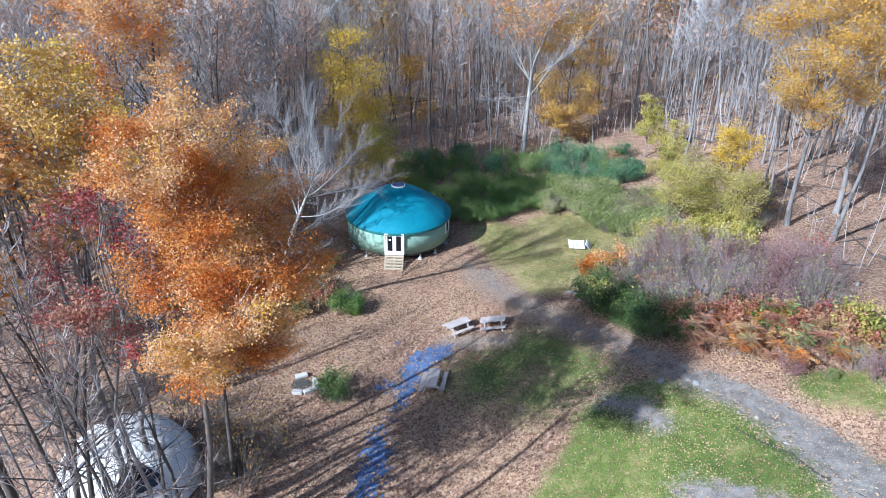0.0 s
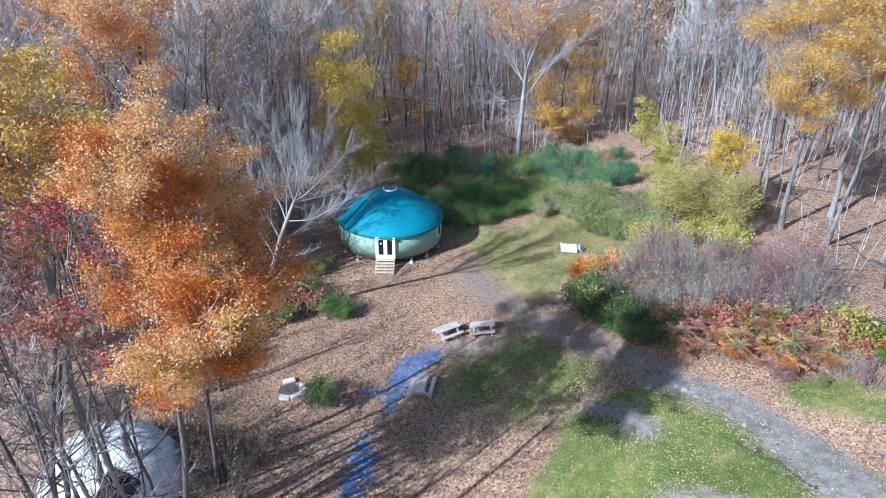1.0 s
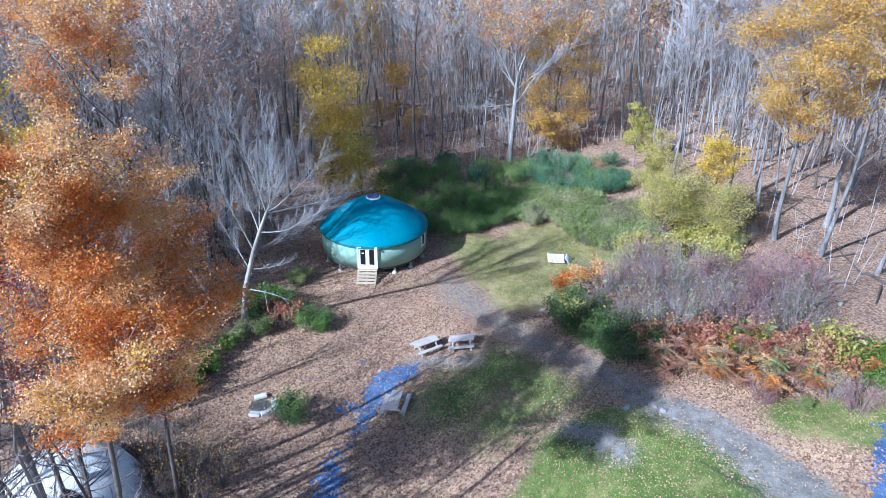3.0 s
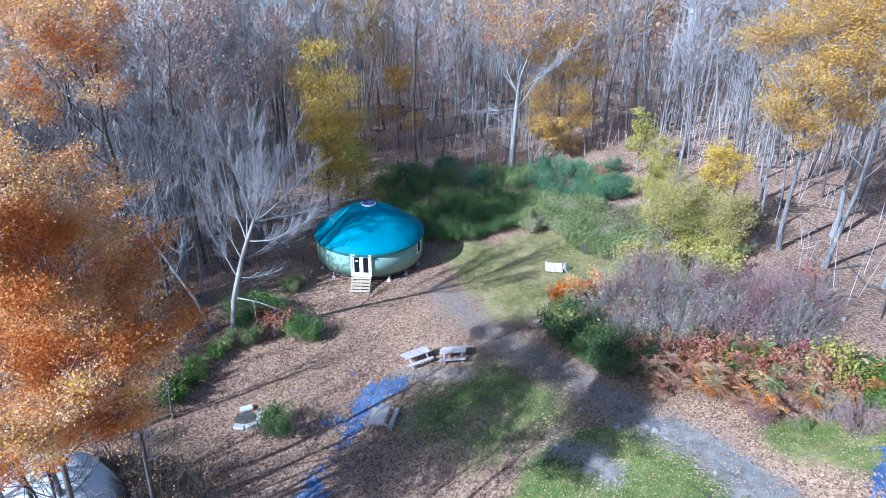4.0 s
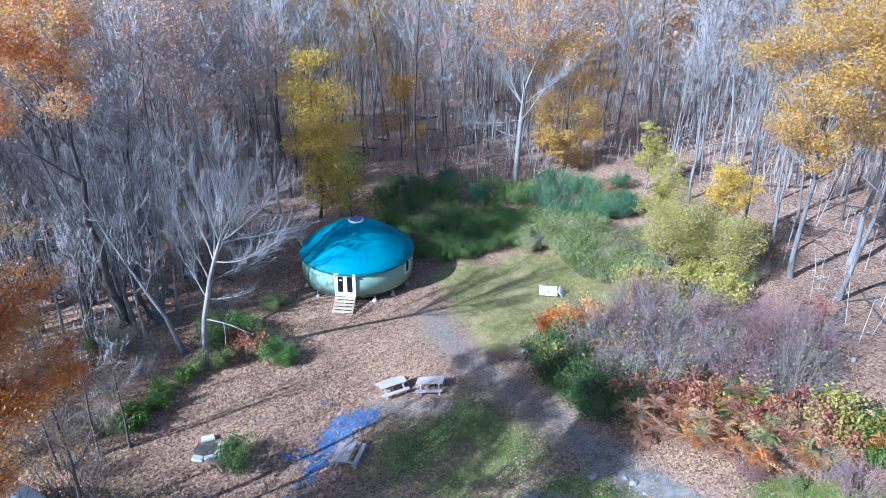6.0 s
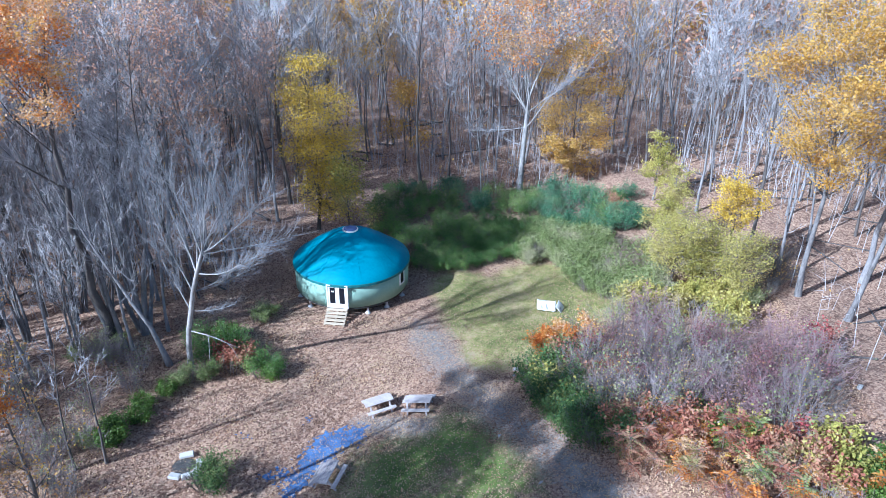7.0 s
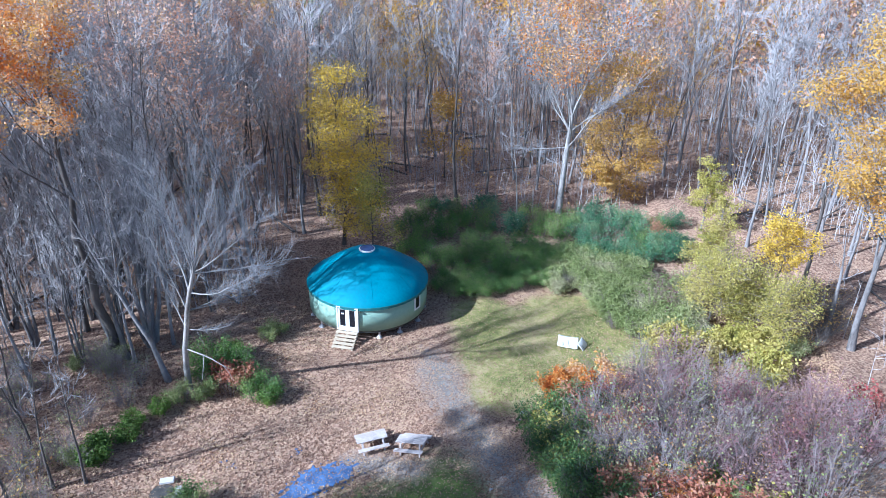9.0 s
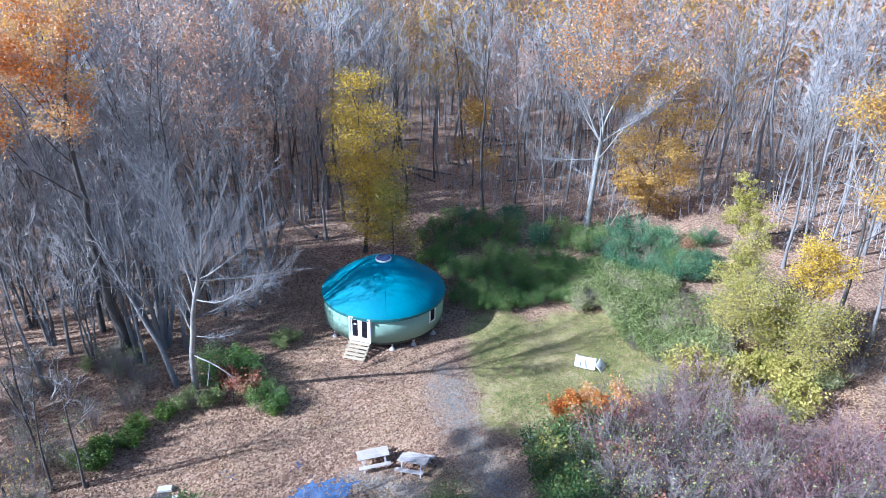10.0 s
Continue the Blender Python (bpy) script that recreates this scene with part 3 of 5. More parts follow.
# oaks added out of view on the left to shade the lawn and track
for k, (x, y, z) in enumerate([(-20.5, 17.0, 19.5), (-17.2, 21.5, 20.0)]):
    lobed_tree("oak_tree", x, y, "tall orange brown oak added out of view to shade the clearing", 130 + k, bark_dark, twig_brown, leaf_orange, crown_lobes(130 + k, (x, y, z), 4.4, 3.6, 12, 1.7), 9000, 0.12, 0.28, 22, "oaks beside the clearing", 0.24)
tree("bare_tree", -10.9, 29.4, "dark-trunked tree with a few tan leaves still on it", 36, bark_dark, twig_brown, leaf_tan, 900, 0.07, 0.4, height=12.5, r0=0.17, clear=0.35, limbs=12, subs=5, twigs=5, reach=0.22, rise=0.6)
for k, (x, y, h) in enumerate([(-12.2, 19.2, 20.5), (-11.4, 17.6, 18.5), (-13.0, 18.2, 19.5), (-12.6, 20.8, 20.0)]):
    tree("bare_tree", x, y, "slender grey leafless tree", 140 + k, bark_mixed, twig_grey, group="slender bare trees beside the oak", height=h, r0=0.1, clear=0.45, limbs=11, subs=5, twigs=5, reach=0.13, rise=1.4)
for k, (x, y, h, r, c) in enumerate([(-14.4, 21.6, 17.5, 0.2, 0.35), (-15.8, 23.0, 18.5, 0.2, 0.35), (-13.0, 19.6, 19.0, 0.19, 0.4), (-19.8, 24.8, 17, 0.2, 0.3), (-12.4, 24.2, 12.5, 0.14, 0.3)]):
    tree("bare_tree", x, y, "bare dark-barked tree with tangled grey branches", 30 + k, bark_dark, twig_brush, group="bare trees by the dome tent",
         height=h, r0=r, clear=c, limbs=13, subs=6, twigs=5, reach=0.24, rise=0.35, spread=0.8)

for k, (x, y, h) in enumerate([(-13.6, 22.6, 16.5), (-15.2, 20.2, 18), (-12.0, 21.0, 15.5), (-16.6, 24.4, 17), (-14.8, 26.6, 15), (-11.2, 23.6, 13.5), (-16.2, 18.8, 18.5)]):
    tree("bare_tree", x, y, "bare dark-barked tree with tangled grey branches", 150 + k, bark_dark, twig_brush, group="bare trees by the dome tent",
         height=h, r0=0.15, clear=0.22, limbs=14, subs=6, twigs=6, reach=0.2, rise=0.25, wander=0.07)

# leafless trees drawn limb by limb
def limbed_tree(ob, seed, stem, stem_r, arms, bark, twig, dense=5.0, twigs=16, spread=0.42, twig_len=(0.6, 1.5), twig_r=0.009, lift=0.1):
    """arms: place on the stem, direction, length, radius, upward bend."""
    rng = np.random.default_rng(seed)
    trunk, fine, tips = Shape(), Shape(), []
    trunk.tube(stem, stem_r, 8)
    for at, way, length, r, bend in arms:
        limb = branch(rng, stem[at], way, length, bend, 7, 0.09)
        trunk.tube(limb, [r * (1 - 0.88 * q / 7) for q in range(8)], 5)
        for _ in range(int(length * (dense if length > 4.5 else dense * 0.4))):
            g = rng.uniform(1.2, 6.9)
            q = int(g)
            p = limb[q].lerp(limb[q + 1], g - q)
            d = (limb[q + 1] - limb[q]).normalized() + Vector(rng.normal(0, spread, 3))
            sub = branch(rng, p, d, length * rng.uniform(0.18, 0.36), 0.25 + lift, 3)
            fine.tube(sub, [r * 0.24 + 0.004, 0.013, 0.009, 0.005], 3)
            tips.append(sub[-1])
            for _ in range(twigs):
                u = rng.uniform(0.3, 2.99)
                w = int(u)
                p = sub[w].lerp(sub[w + 1], u - w)
                d = (sub[w + 1] - sub[w]).normalized() + Vector(rng.normal(0, 0.55, 3)) + Vector((0.05, 0, lift))
                fine.spike(p, p + d.normalized() * rng.uniform(*twig_len), twig_r)
    part("trunk", trunk, bark, ob, smooth_shade=True)
    tagged(part("branchwork", fine, twig, ob), kind="stuff")
    return tips


# the pale spreading tree beside the yurt
rng = np.random.default_rng(5)
pale = thing("pale_tree", -11.9, 46.1, "pale-barked leafless tree leaning over the clearing", "tree")
stem = [Vector(p) for p in ((0, 0, -0.25), (0.25, -0.25, 1.9), (0.65, -0.6, 3.7), (1.25, -1.0, 5.5), (1.85, -1.5, 7.2), (2.5, -1.95, 8.8), (3.2, -2.35, 10.4))]
limbed_tree(pale, 6, stem, [0.25, 0.19, 0.175, 0.165, 0.15, 0.125, 0.09],
            [(6, (0.75, 0.1, 0.6), 5.4, 0.06, 0.6), (6, (0.2, 0.25, 1.0), 6.4, 0.065, 0.3), (5, (-0.3, 0.2, 1.0), 6.8, 0.065, 0.3), (6, (1.0, 0.15, 0.3), 5.4, 0.055, 0.5), (4, (-0.5, 0.25, 0.9), 6.4, 0.06, 0.6),
             (5, (1.0, -0.2, 0.2), 5.2, 0.05, 0.4), (5, (0.5, 0.6, 0.6), 5.6, 0.05, 0.6), (3, (-0.7, 0.3, 0.7), 4.6, 0.045, 0.8), (6, (0.45, -0.4, 0.7), 4.8, 0.05, 0.5), (4, (1.0, 0.3, 0.1), 4.4, 0.04, 0.2),
             (6, (-0.1, 0.0, 1.0), 6.6, 0.055, 0.2), (4, (0.9, 0.5, 0.2), 4.6, 0.04, 0.5), (3, (1.0, -0.1, 0.1), 3.2, 0.03, 0.0), (5, (-0.05, 0.5, 1.0), 6.8, 0.055, 0.2), (6, (0.5, 0.4, 0.8), 5.8, 0.05, 0.4)],
            bark_pale, twig_pale, 5.6, 13, 0.5, (0.4, 1.2), 0.006, 0.2)
broken = Shape()
bl = branch(rng, stem[2], (1, -0.1, 0.12), 3.6, -0.5, 5)
broken.tube(bl, [0.05, 0.045, 0.04, 0.03, 0.02, 0.01], 5)
for i in (2, 4):
    broken.tube(branch(rng, bl[i], (0.6, rng.normal(0, 0.6), -0.8), 1.6, -0.4, 3), [0.03, 0.02, 0.014, 0.008], 4)
part("broken_limb", broken, bark_pale, pale, "pale broken limb hanging down to the ground")
tree("bare_tree", -13.5, 46.4, "leaning leafless tree with a crooked grey trunk", 41, bark_grey, twig_grey, height=15, r0=0.2, clear=0.35, limbs=12, subs=7, twigs=6, reach=0.24, rise=1.1, lean=(-0.34, 0.05), wander=0.08)
tree("bare_tree", -17.7, 47.9, "stout clump of leaning leafless stems", 43, bark_mixed, twig_grey, height=17.5, r0=0.21, clear=0.3, limbs=10, subs=6, twigs=6, reach=0.17, rise=1.5, forks=4, spread=1.0, lean=(-0.16, 0.1), wander=0.06)
tree("bare_tree", -16.9, 49.8, "clump of leafless grey stems from one stump", 42, bark_grey, twig_grey, height=17, r0=0.2, clear=0.3, limbs=9, subs=6, twigs=5, reach=0.2, rise=1.4, forks=6, spread=1.2)
r = np.random.default_rng(61)
clump = skeleton_tree(r, 15.5, 0.12, clear=0.25, limbs=10, subs=6, twigs=9, reach=0.19, rise=1.5, forks=4, spread=1.0, trunk_sides=6, twig_r=0.017, slight=True, wander=0.06)
ct, cf = clump[0].mesh("trunk", bark_mixed, True), clump[1].mesh("branchwork", twig_grey)
for x, y, s in [(-19.6, 50.0, 1.0), (-22.8, 51.6, 1.05), (-21.0, 55.2, 1.1), (-24.6, 47.6, 1.0), (-26.0, 53.0, 1.1), (-23.4, 58.6, 1.1), (-20.2, 46.6, 0.8), (-27.6, 49.0, 1.0)]:
    ob = thing("bare_tree", x, y, "leafless grey tree of several stems", "tree", "bare clumps beside the yurt", r.uniform(0, 360), s)
    part("trunk", ct, None, ob)
    tagged(part("branchwork", cf, None, ob), kind="stuff")
for k, (x, y, h) in enumerate([(-15.4, 50.2, 15), (-16.8, 47.6, 13), (-20.5, 51.5, 16), (-18.0, 54.0, 16), (-22.5, 47.0, 15), (-21.5, 43.5, 15)]):
    tree("bare_tree", x, y, "thin leafless grey tree crowded at the wood's edge", 50 + k, bark_grey, twig_grey, group="bare trees beside the yurt",
         height=h, r0=0.13, clear=0.3, limbs=12, subs=6, twigs=6, reach=0.22, rise=1.2)
for k, (x, y, h) in enumerate([(-14.4, 36.3, 9.5), (-13.0, 37.1, 10.5), (-16.0, 34.8, 9.0), (-17.5, 38.5, 9), (-19.5, 40.0, 10)]):
    tree("sapling", x, y, "thin bare dark sapling with fine branches", 70 + k, bark_dark, twig_grey, group="saplings by the stone ring",
         height=h, r0=0.085, clear=0.35, limbs=10, subs=5, twigs=5, reach=0.17, rise=1.2)

# marked trees at the back and right of the clearing
lobed_tree("maple_tree", -9.0, 68.6, "slender tree with yellow leaves behind the yurt", 81, bark_dark, twig_brown, leaf_yellow,
           [*crown_lobes(81, (-8.4, 67.8, 11.8), 3.6, 4.6, 17, 1.6), *crown_lobes(82, (-7.4, 67.4, 5.0), 3.2, 2.8, 9, 1.3), (-9.5, 67.6, 16.6, 1.1)], 24000, 0.085, 0.17, 28, tuft=0.3)
tree("young_maple", -5.6, 66.5, "young maple with olive yellow leaves", 82, bark_dark, twig_brown, leaf_lime, 4000, 0.09, 0.5, height=8, r0=0.08, clear=0.2, limbs=10, subs=5, twigs=4, reach=0.22, rise=0.8)
ash = thing("ash_tree", 9.9, 80.4, "large pale grey tree with a few orange leaves on top", "tree")
ends = limbed_tree(ash, 83, [Vector(p) for p in ((0, 0, -0.25), (0.05, 0, 2.5), (0.1, 0.05, 5.0), (0.2, 0, 7.0), (0.3, 0.1, 8.6), (0.35, 0.1, 10.2))], [0.36, 0.29, 0.27, 0.25, 0.22, 0.16],
                   [(4, (-0.45, 0.1, 1), 11.5, 0.11, 0.1), (5, (-0.18, -0.1, 1), 11.5, 0.12, 0.1), (5, (0.12, 0.1, 1), 12.0, 0.12, 0.1), (5, (0.4, 0.0, 1), 11.0, 0.11, 0.1), (4, (0.75, -0.1, 0.9), 9.5, 0.09, 0.2), (4, (-0.8, 0.2, 0.9), 9.0, 0.085, 0.25),
                    (3, (-1.0, -0.2, 0.05), 6.2, 0.07, 0.1), (3, (0.5, -0.4, 0.9), 8.0, 0.07, 0.2), (5, (0.0, 0.45, 1), 11.0, 0.1, 0.1), (4, (-0.2, -0.5, 1), 10.0, 0.09, 0.1), (2, (-0.9, 0.1, 0.3), 4.0, 0.045, 0.1)], bark_pale, twig_pale, 3.4, 9, 0.4, (0.5, 1.4), 0.014)
tagged(part("crown", clothe(np.random.default_rng(84), [e for e in ends if e.z > 14.0], 8000, 0.11, 0.55), leaf_orange, ash), kind="stuff")
tree("sapling", 5.9, 78.0, "thin pale bare sapling behind the thicket", 84, bark_pale, twig_pale, height=12, r0=0.09, clear=0.45, limbs=9, subs=5, twigs=4, reach=0.2, rise=0.8)
lobed_tree("young_maple", 15.6, 86.0, "young tree with dull golden leaves at the wood's edge", 85, bark_dark, twig_brown, leaf_gold, crown_lobes(85, (15.8, 85.6, 8.6), 4.4, 6.0, 20, 1.8), 21000, 0.095, 0.14, 24, flat=0.4, tuft=0.26)
lobed_tree("young_maple", 13.6, 82.6, "low young tree with golden orange leaves at the wood's edge", 86, bark_dark, twig_brown, leaf_gold, crown_lobes(86, (14.0, 82.4, 4.6), 2.4, 1.6, 6, 1.2), 3600, 0.10, 0.08, 14, flat=0.35)
tree("young_maple", -3.5, 87.0, "small tree with orange yellow leaves among dark trunks", 87, bark_dark, twig_brown, leaf_gold, 2600, 0.12, 0.5, height=9, r0=0.08, clear=0.2, limbs=10, subs=5, twigs=4, reach=0.24, rise=0.7)
lobed_tree("poplar_tree", 23.4, 77.6, "slim yellow green tree at the clearing's edge", 88, bark_grey, twig_brown, leaf_lime, [(23.0, 78.0, 8.2, 0.8), (23.2, 77.6, 7.0, 1.1), (24.0, 77.0, 6.0, 1.2), (22.8, 76.8, 5.0, 1.2), (24.2, 76.4, 4.4, 1.2)], 6500, 0.085, 0.1, 22)
lobed_tree("poplar_tree", 22.6, 67.6, "slim yellow green tree among the weeds", 188, bark_grey, twig_brown, leaf_lime, [(23.4, 68.6, 8.0, 0.9), (23.4, 68.0, 6.6, 1.2), (22.2, 66.6, 6.4, 1.2), (22.6, 67.4, 5.0, 1.4), (21.6, 66.0, 4.4, 1.2), (23.4, 66.2, 4.0, 1.3)], 9000, 0.075, 0.1, 24)
lobed_tree("young_maple", 22.2, 60.4, "broad young tree with yellow green leaves", 89, bark_dark, twig_brown, leaf_lime, crown_lobes(89, (22.6, 60.2, 5.6), 2.8, 2.3, 12, 1.2), 15000, 0.065, 0.1, 26, flat=0.8, tuft=0.26)
lobed_tree("young_maple", 26.4, 61.0, "young tree with bright yellow leaves", 90, bark_dark, twig_brown, leaf_yellow, crown_lobes(90, (26.3, 61.0, 8.4), 1.9, 1.5, 8, 1.0), 8000, 0.07, 0.1, 24)
lobed_tree("young_maple", 26.2, 58.4, "young tree with olive yellow leaves above the brush", 91, bark_dark, twig_brown, leaf_lime, crown_lobes(91, (26.2, 58.2, 5.0), 2.3, 1.9, 9, 1.1), 9000, 0.065, 0.08, 26, flat=0.8, tuft=0.26)
lobed_tree("maple_tree", 31.6, 58.9, "tall tree with golden orange leaves on the leafy bank", 92, bark_mixed, twig_grey, leaf_gold, crown_lobes(92, (30.0, 57.2, 18.4), 5.0, 4.8, 24, 1.8), 40000, 0.085, 0.24, 28, tuft=0.24, flat=0.45, join=0.8)
lobed_tree("maple_tree", 37.6, 62.0, "tall tree with golden orange leaves on the leafy bank", 93, bark_grey, twig_grey, leaf_gold, crown_lobes(93, (37.4, 60.4, 19.6), 4.6, 4.6, 18, 1.8), 26000, 0.10, 0.26, 24, flat=0.4, join=0.8)
tree("beech_tree", 33.6, 54.8, "tall pale-barked tree standing on the leafy bank", 94, bark_mixed, twig_grey, height=21, r0=0.22, clear=0.35, limbs=14, subs=6, twigs=5, reach=0.22, rise=0.9, lean=(0.06, 0))

tree("beech_tree", 36.2, 51.0, "tall pale-barked tree standing on the leafy bank", 96, bark_mixed, twig_grey, height=19, r0=0.18, clear=0.4, limbs=12, subs=6, twigs=5, reach=0.2, rise=1.0)
tree("bare_tree", 29.6, 66.0, "dark-barked leafless tree beside the yellow brush", 97, bark_dark, twig_grey, height=17, r0=0.2, clear=0.4, limbs=12, subs=6, twigs=5, reach=0.2, rise=1.0)
tree("dead_snag", 30.6, 61.0, "broken grey dead trunk standing at the bank", 98, bark_grey, twig_grey, height=8, r0=0.24, clear=0.5, limbs=5, subs=3, twigs=3, reach=0.15, rise=0.5)


# ---- the wood ----
def in_wood(x, y):
    """Where the forest stands: behind and beside the clearing."""
    back = y > 83 - 5 * math.sin(x * 0.12 + 1) - (13 if x < -9 else 0)
    left = x < -13 and y > 54 or x < -19 and y > 50 or x < -25 and y > 38 or x < -30 and y > 22
    right = x > 30.5 and y > 46 or x > 27 and y > 66 or x > 38
    return back or left or right


def seen_ground(x, y):
    """The wedge of land that the walk looks over, and a rim for shadows."""
    return y > 20 and -1.12 * (y - 12) - 22 < x < 0.66 * y + 16


MARKED = [(9.6, 80.6, 5.5), (14.5, 86.0, 4.0), (13.2, 82.0, 3.0), (-8.2, 69.0, 3.5), (-3.5, 87.0, 2.5), (31.6, 58.9, 5.0), (37.6, 62.0, 5.0), (23.6, 77.0, 3.0), (-28.5, 63.0, 4.0), (-18.3, 47.6, 3.0)]


def standing_clear(x, y):
    """Room round the marked trees and the tent, and on the side that faces the clearing."""
    return all(math.hypot(x - a, y - b) > r and not (abs(x - a) < r * 0.7 and 0 < b - y < 9) for a, b, r in MARKED)


spots, rng = [], np.random.default_rng(77)
for gx, gy in [(a, b) for a in np.arange(-280, 190, 3.3) for b in np.arange(22, 262, 3.3)] + [(a, b) for a in np.arange(-46, -13, 2.9) for b in np.arange(51, 80, 2.9)]:
    x, y = gx + rng.uniform(-1.45, 1.45), gy + rng.uniform(-1.45, 1.45)
    if in_wood(x, y) and seen_ground(x, y) and standing_clear(x, y) and not (x > -23 and y < 68 and rng.uniform() < 0.5) and not (27 < x < 46 and 40 < y < 72 and rng.uniform() < 0.62) and rng.uniform() < (0.82 if y < 120 else 0.62 if y < 180 else 0.42):
        spots.append((math.hypot(x - 5, y - 45), x, y))
spots.sort()
NEAR = 285
kinds = []
for k in range(7):
    r = np.random.default_rng(200 + k)
    h = (19, 21, 18, 22, 17, 20, 16)[k]
    kinds.append((skeleton_tree(r, h, (0.13, 0.16, 0.11, 0.19, 0.10, 0.14, 0.12)[k], clear=(0.45, 0.5, 0.4, 0.5, 0.4, 0.45, 0.35)[k], limbs=15, subs=6, twigs=13,
                                reach=0.18, rise=1.25, trunk_sides=6, twig_r=0.016, slight=True, wander=0.06), r))
originals = []
rng = np.random.default_rng(78)
looks = [("bare_tree", "tall leafless grey forest tree", bark_grey, twig_grey, None, 0), ("bare_tree", "tall leafless dark-trunked forest tree", bark_dark, twig_grey, None, 0),
         ("bare_tree", "tall leafless blotchy grey forest tree", bark_mixed, twig_grey, None, 0), ("forest_tree", "forest tree with faded pinkish tan leaves", bark_grey, twig_grey, leaf_pink, 1500),
         ("forest_tree", "forest tree with thin golden leaves", bark_dark, twig_grey, leaf_gold, 1500)]
for k, ((trunk, fine, tips), r) in enumerate(kinds):
    tm, fm = trunk.mesh("trunk", bark_grey, True), fine.mesh("branchwork", twig_grey)
    lm = clothe(r, tips, 2600, 0.095, 0.55).mesh("crown", leaf_pink)
    originals.append((tm, fm, lm))
for n, (_, x, y) in enumerate(spots[:NEAR]):
    tm, fm, lm = originals[int(rng.integers(0, 7))]
    u = rng.uniform()
    name, label, bark, twig, leaf, count = looks[(0 if u < 0.3 else 1 if u < (0.82 if x < 12 else 0.55) else 2 if u > 0.8 else 0) if u < 0.80 else 4 if u > 0.94 and y > 76 else 3]
    ob = thing(name, x, y, label, "tree", "forest trees round the clearing", rng.uniform(0, 360), rng.uniform(0.72, 1.15))
    ob.rotation_euler = (rng.normal(0, 0.03), rng.normal(0, 0.03), ob.rotation_euler[2])
    for pname, me, mat in (("trunk", tm, bark), ("branchwork", fm, twig), ("crown", lm, leaf)):
        if mat:
            p = tagged(part(pname, me, mat, ob), kind="" if pname == "trunk" else "stuff")
            p.material_slots[0].link = "OBJECT"
            p.material_slots[0].material = mat


def far_wood():
    """The rest of the forest, tree by tree, in a few joined meshes by colour."""
    rng = np.random.default_rng(79)
    trunks, twigs = Shape(), Shape()
    foliage = {"pink": Shape(), "gold": Shape(), "green": Shape()}
    for _, x, y in spots[NEAR:]:
        z, h = float(land(x, y)), rng.uniform(15, 23)
        far = y > 140
        top = Vector((x + rng.normal(0, 0.5), y + rng.normal(0, 0.5), z + h))
        foot = Vector((x, y, z - 0.2))
        r = rng.uniform(0.09, 0.2)
        trunks.tube([foot, foot.lerp(top, 0.5), top], [r, r * 0.65, 0.02], 3)
        ends = []
        for k in range(9 if far else 12):
            f = rng.uniform(0.35, 0.97)
            p, a = foot.lerp(top, f), rng.uniform(0, 6.28)
            L = h * 0.17 * rng.uniform(0.6, 1.3) * (1.3 - f * 0.7)
            e = p + Vector((math.cos(a) * L, math.sin(a) * L, L * rng.uniform(0.9, 1.9)))
            trunks.spike(p, e, r * 0.3)
            for j in range(7 if far else 11):
                q = p.lerp(e, rng.uniform(0.25, 1))
                e2 = q + Vector((rng.normal(0, 0.5), rng.normal(0, 0.5), rng.uniform(0.2, 1.2))) * (L * 0.5)
                twigs.v += [tuple(q), tuple(q + Vector((0.035 if far else 0.026, 0.01, 0))), tuple(e2)]
                b = len(twigs.v)
                twigs.f.append((b - 3, b - 2, b - 1))
                ends.append(e2)
        u = rng.uniform()
        if u < 0.62:
            key = "pink" if u < 0.36 else "gold" if u < 0.59 else "green"
            n = 90 if far else 210
            c = np.array([tuple(ends[i]) for i in rng.integers(0, len(ends), n)]) + rng.normal(0, 0.6, (n, 3))
            foliage[key].leaves(c, rng.uniform(0.16, 0.36, n) * (1.4 if far else 1), rng)
    tagged(new("far_tree_trunks", trunks.mesh("far_tree_trunks", bark_grey)), "distant leafless forest of grey trunks and limbs", "forest", kind="stuff")
    tagged(new("far_tree_twigs", twigs.mesh("far_tree_twigs", twig_far)), "distant haze of bare grey twigs", "forest", kind="stuff")
    for key, mat in (("pink", leaf_pink), ("gold", leaf_gold), ("green", leaf_olive)):
        tagged(new("far_tree_leaves", foliage[key].mesh("far_tree_leaves", mat)), f"distant {key} autumn leaves in the forest", "forest", kind="stuff")


far_wood()


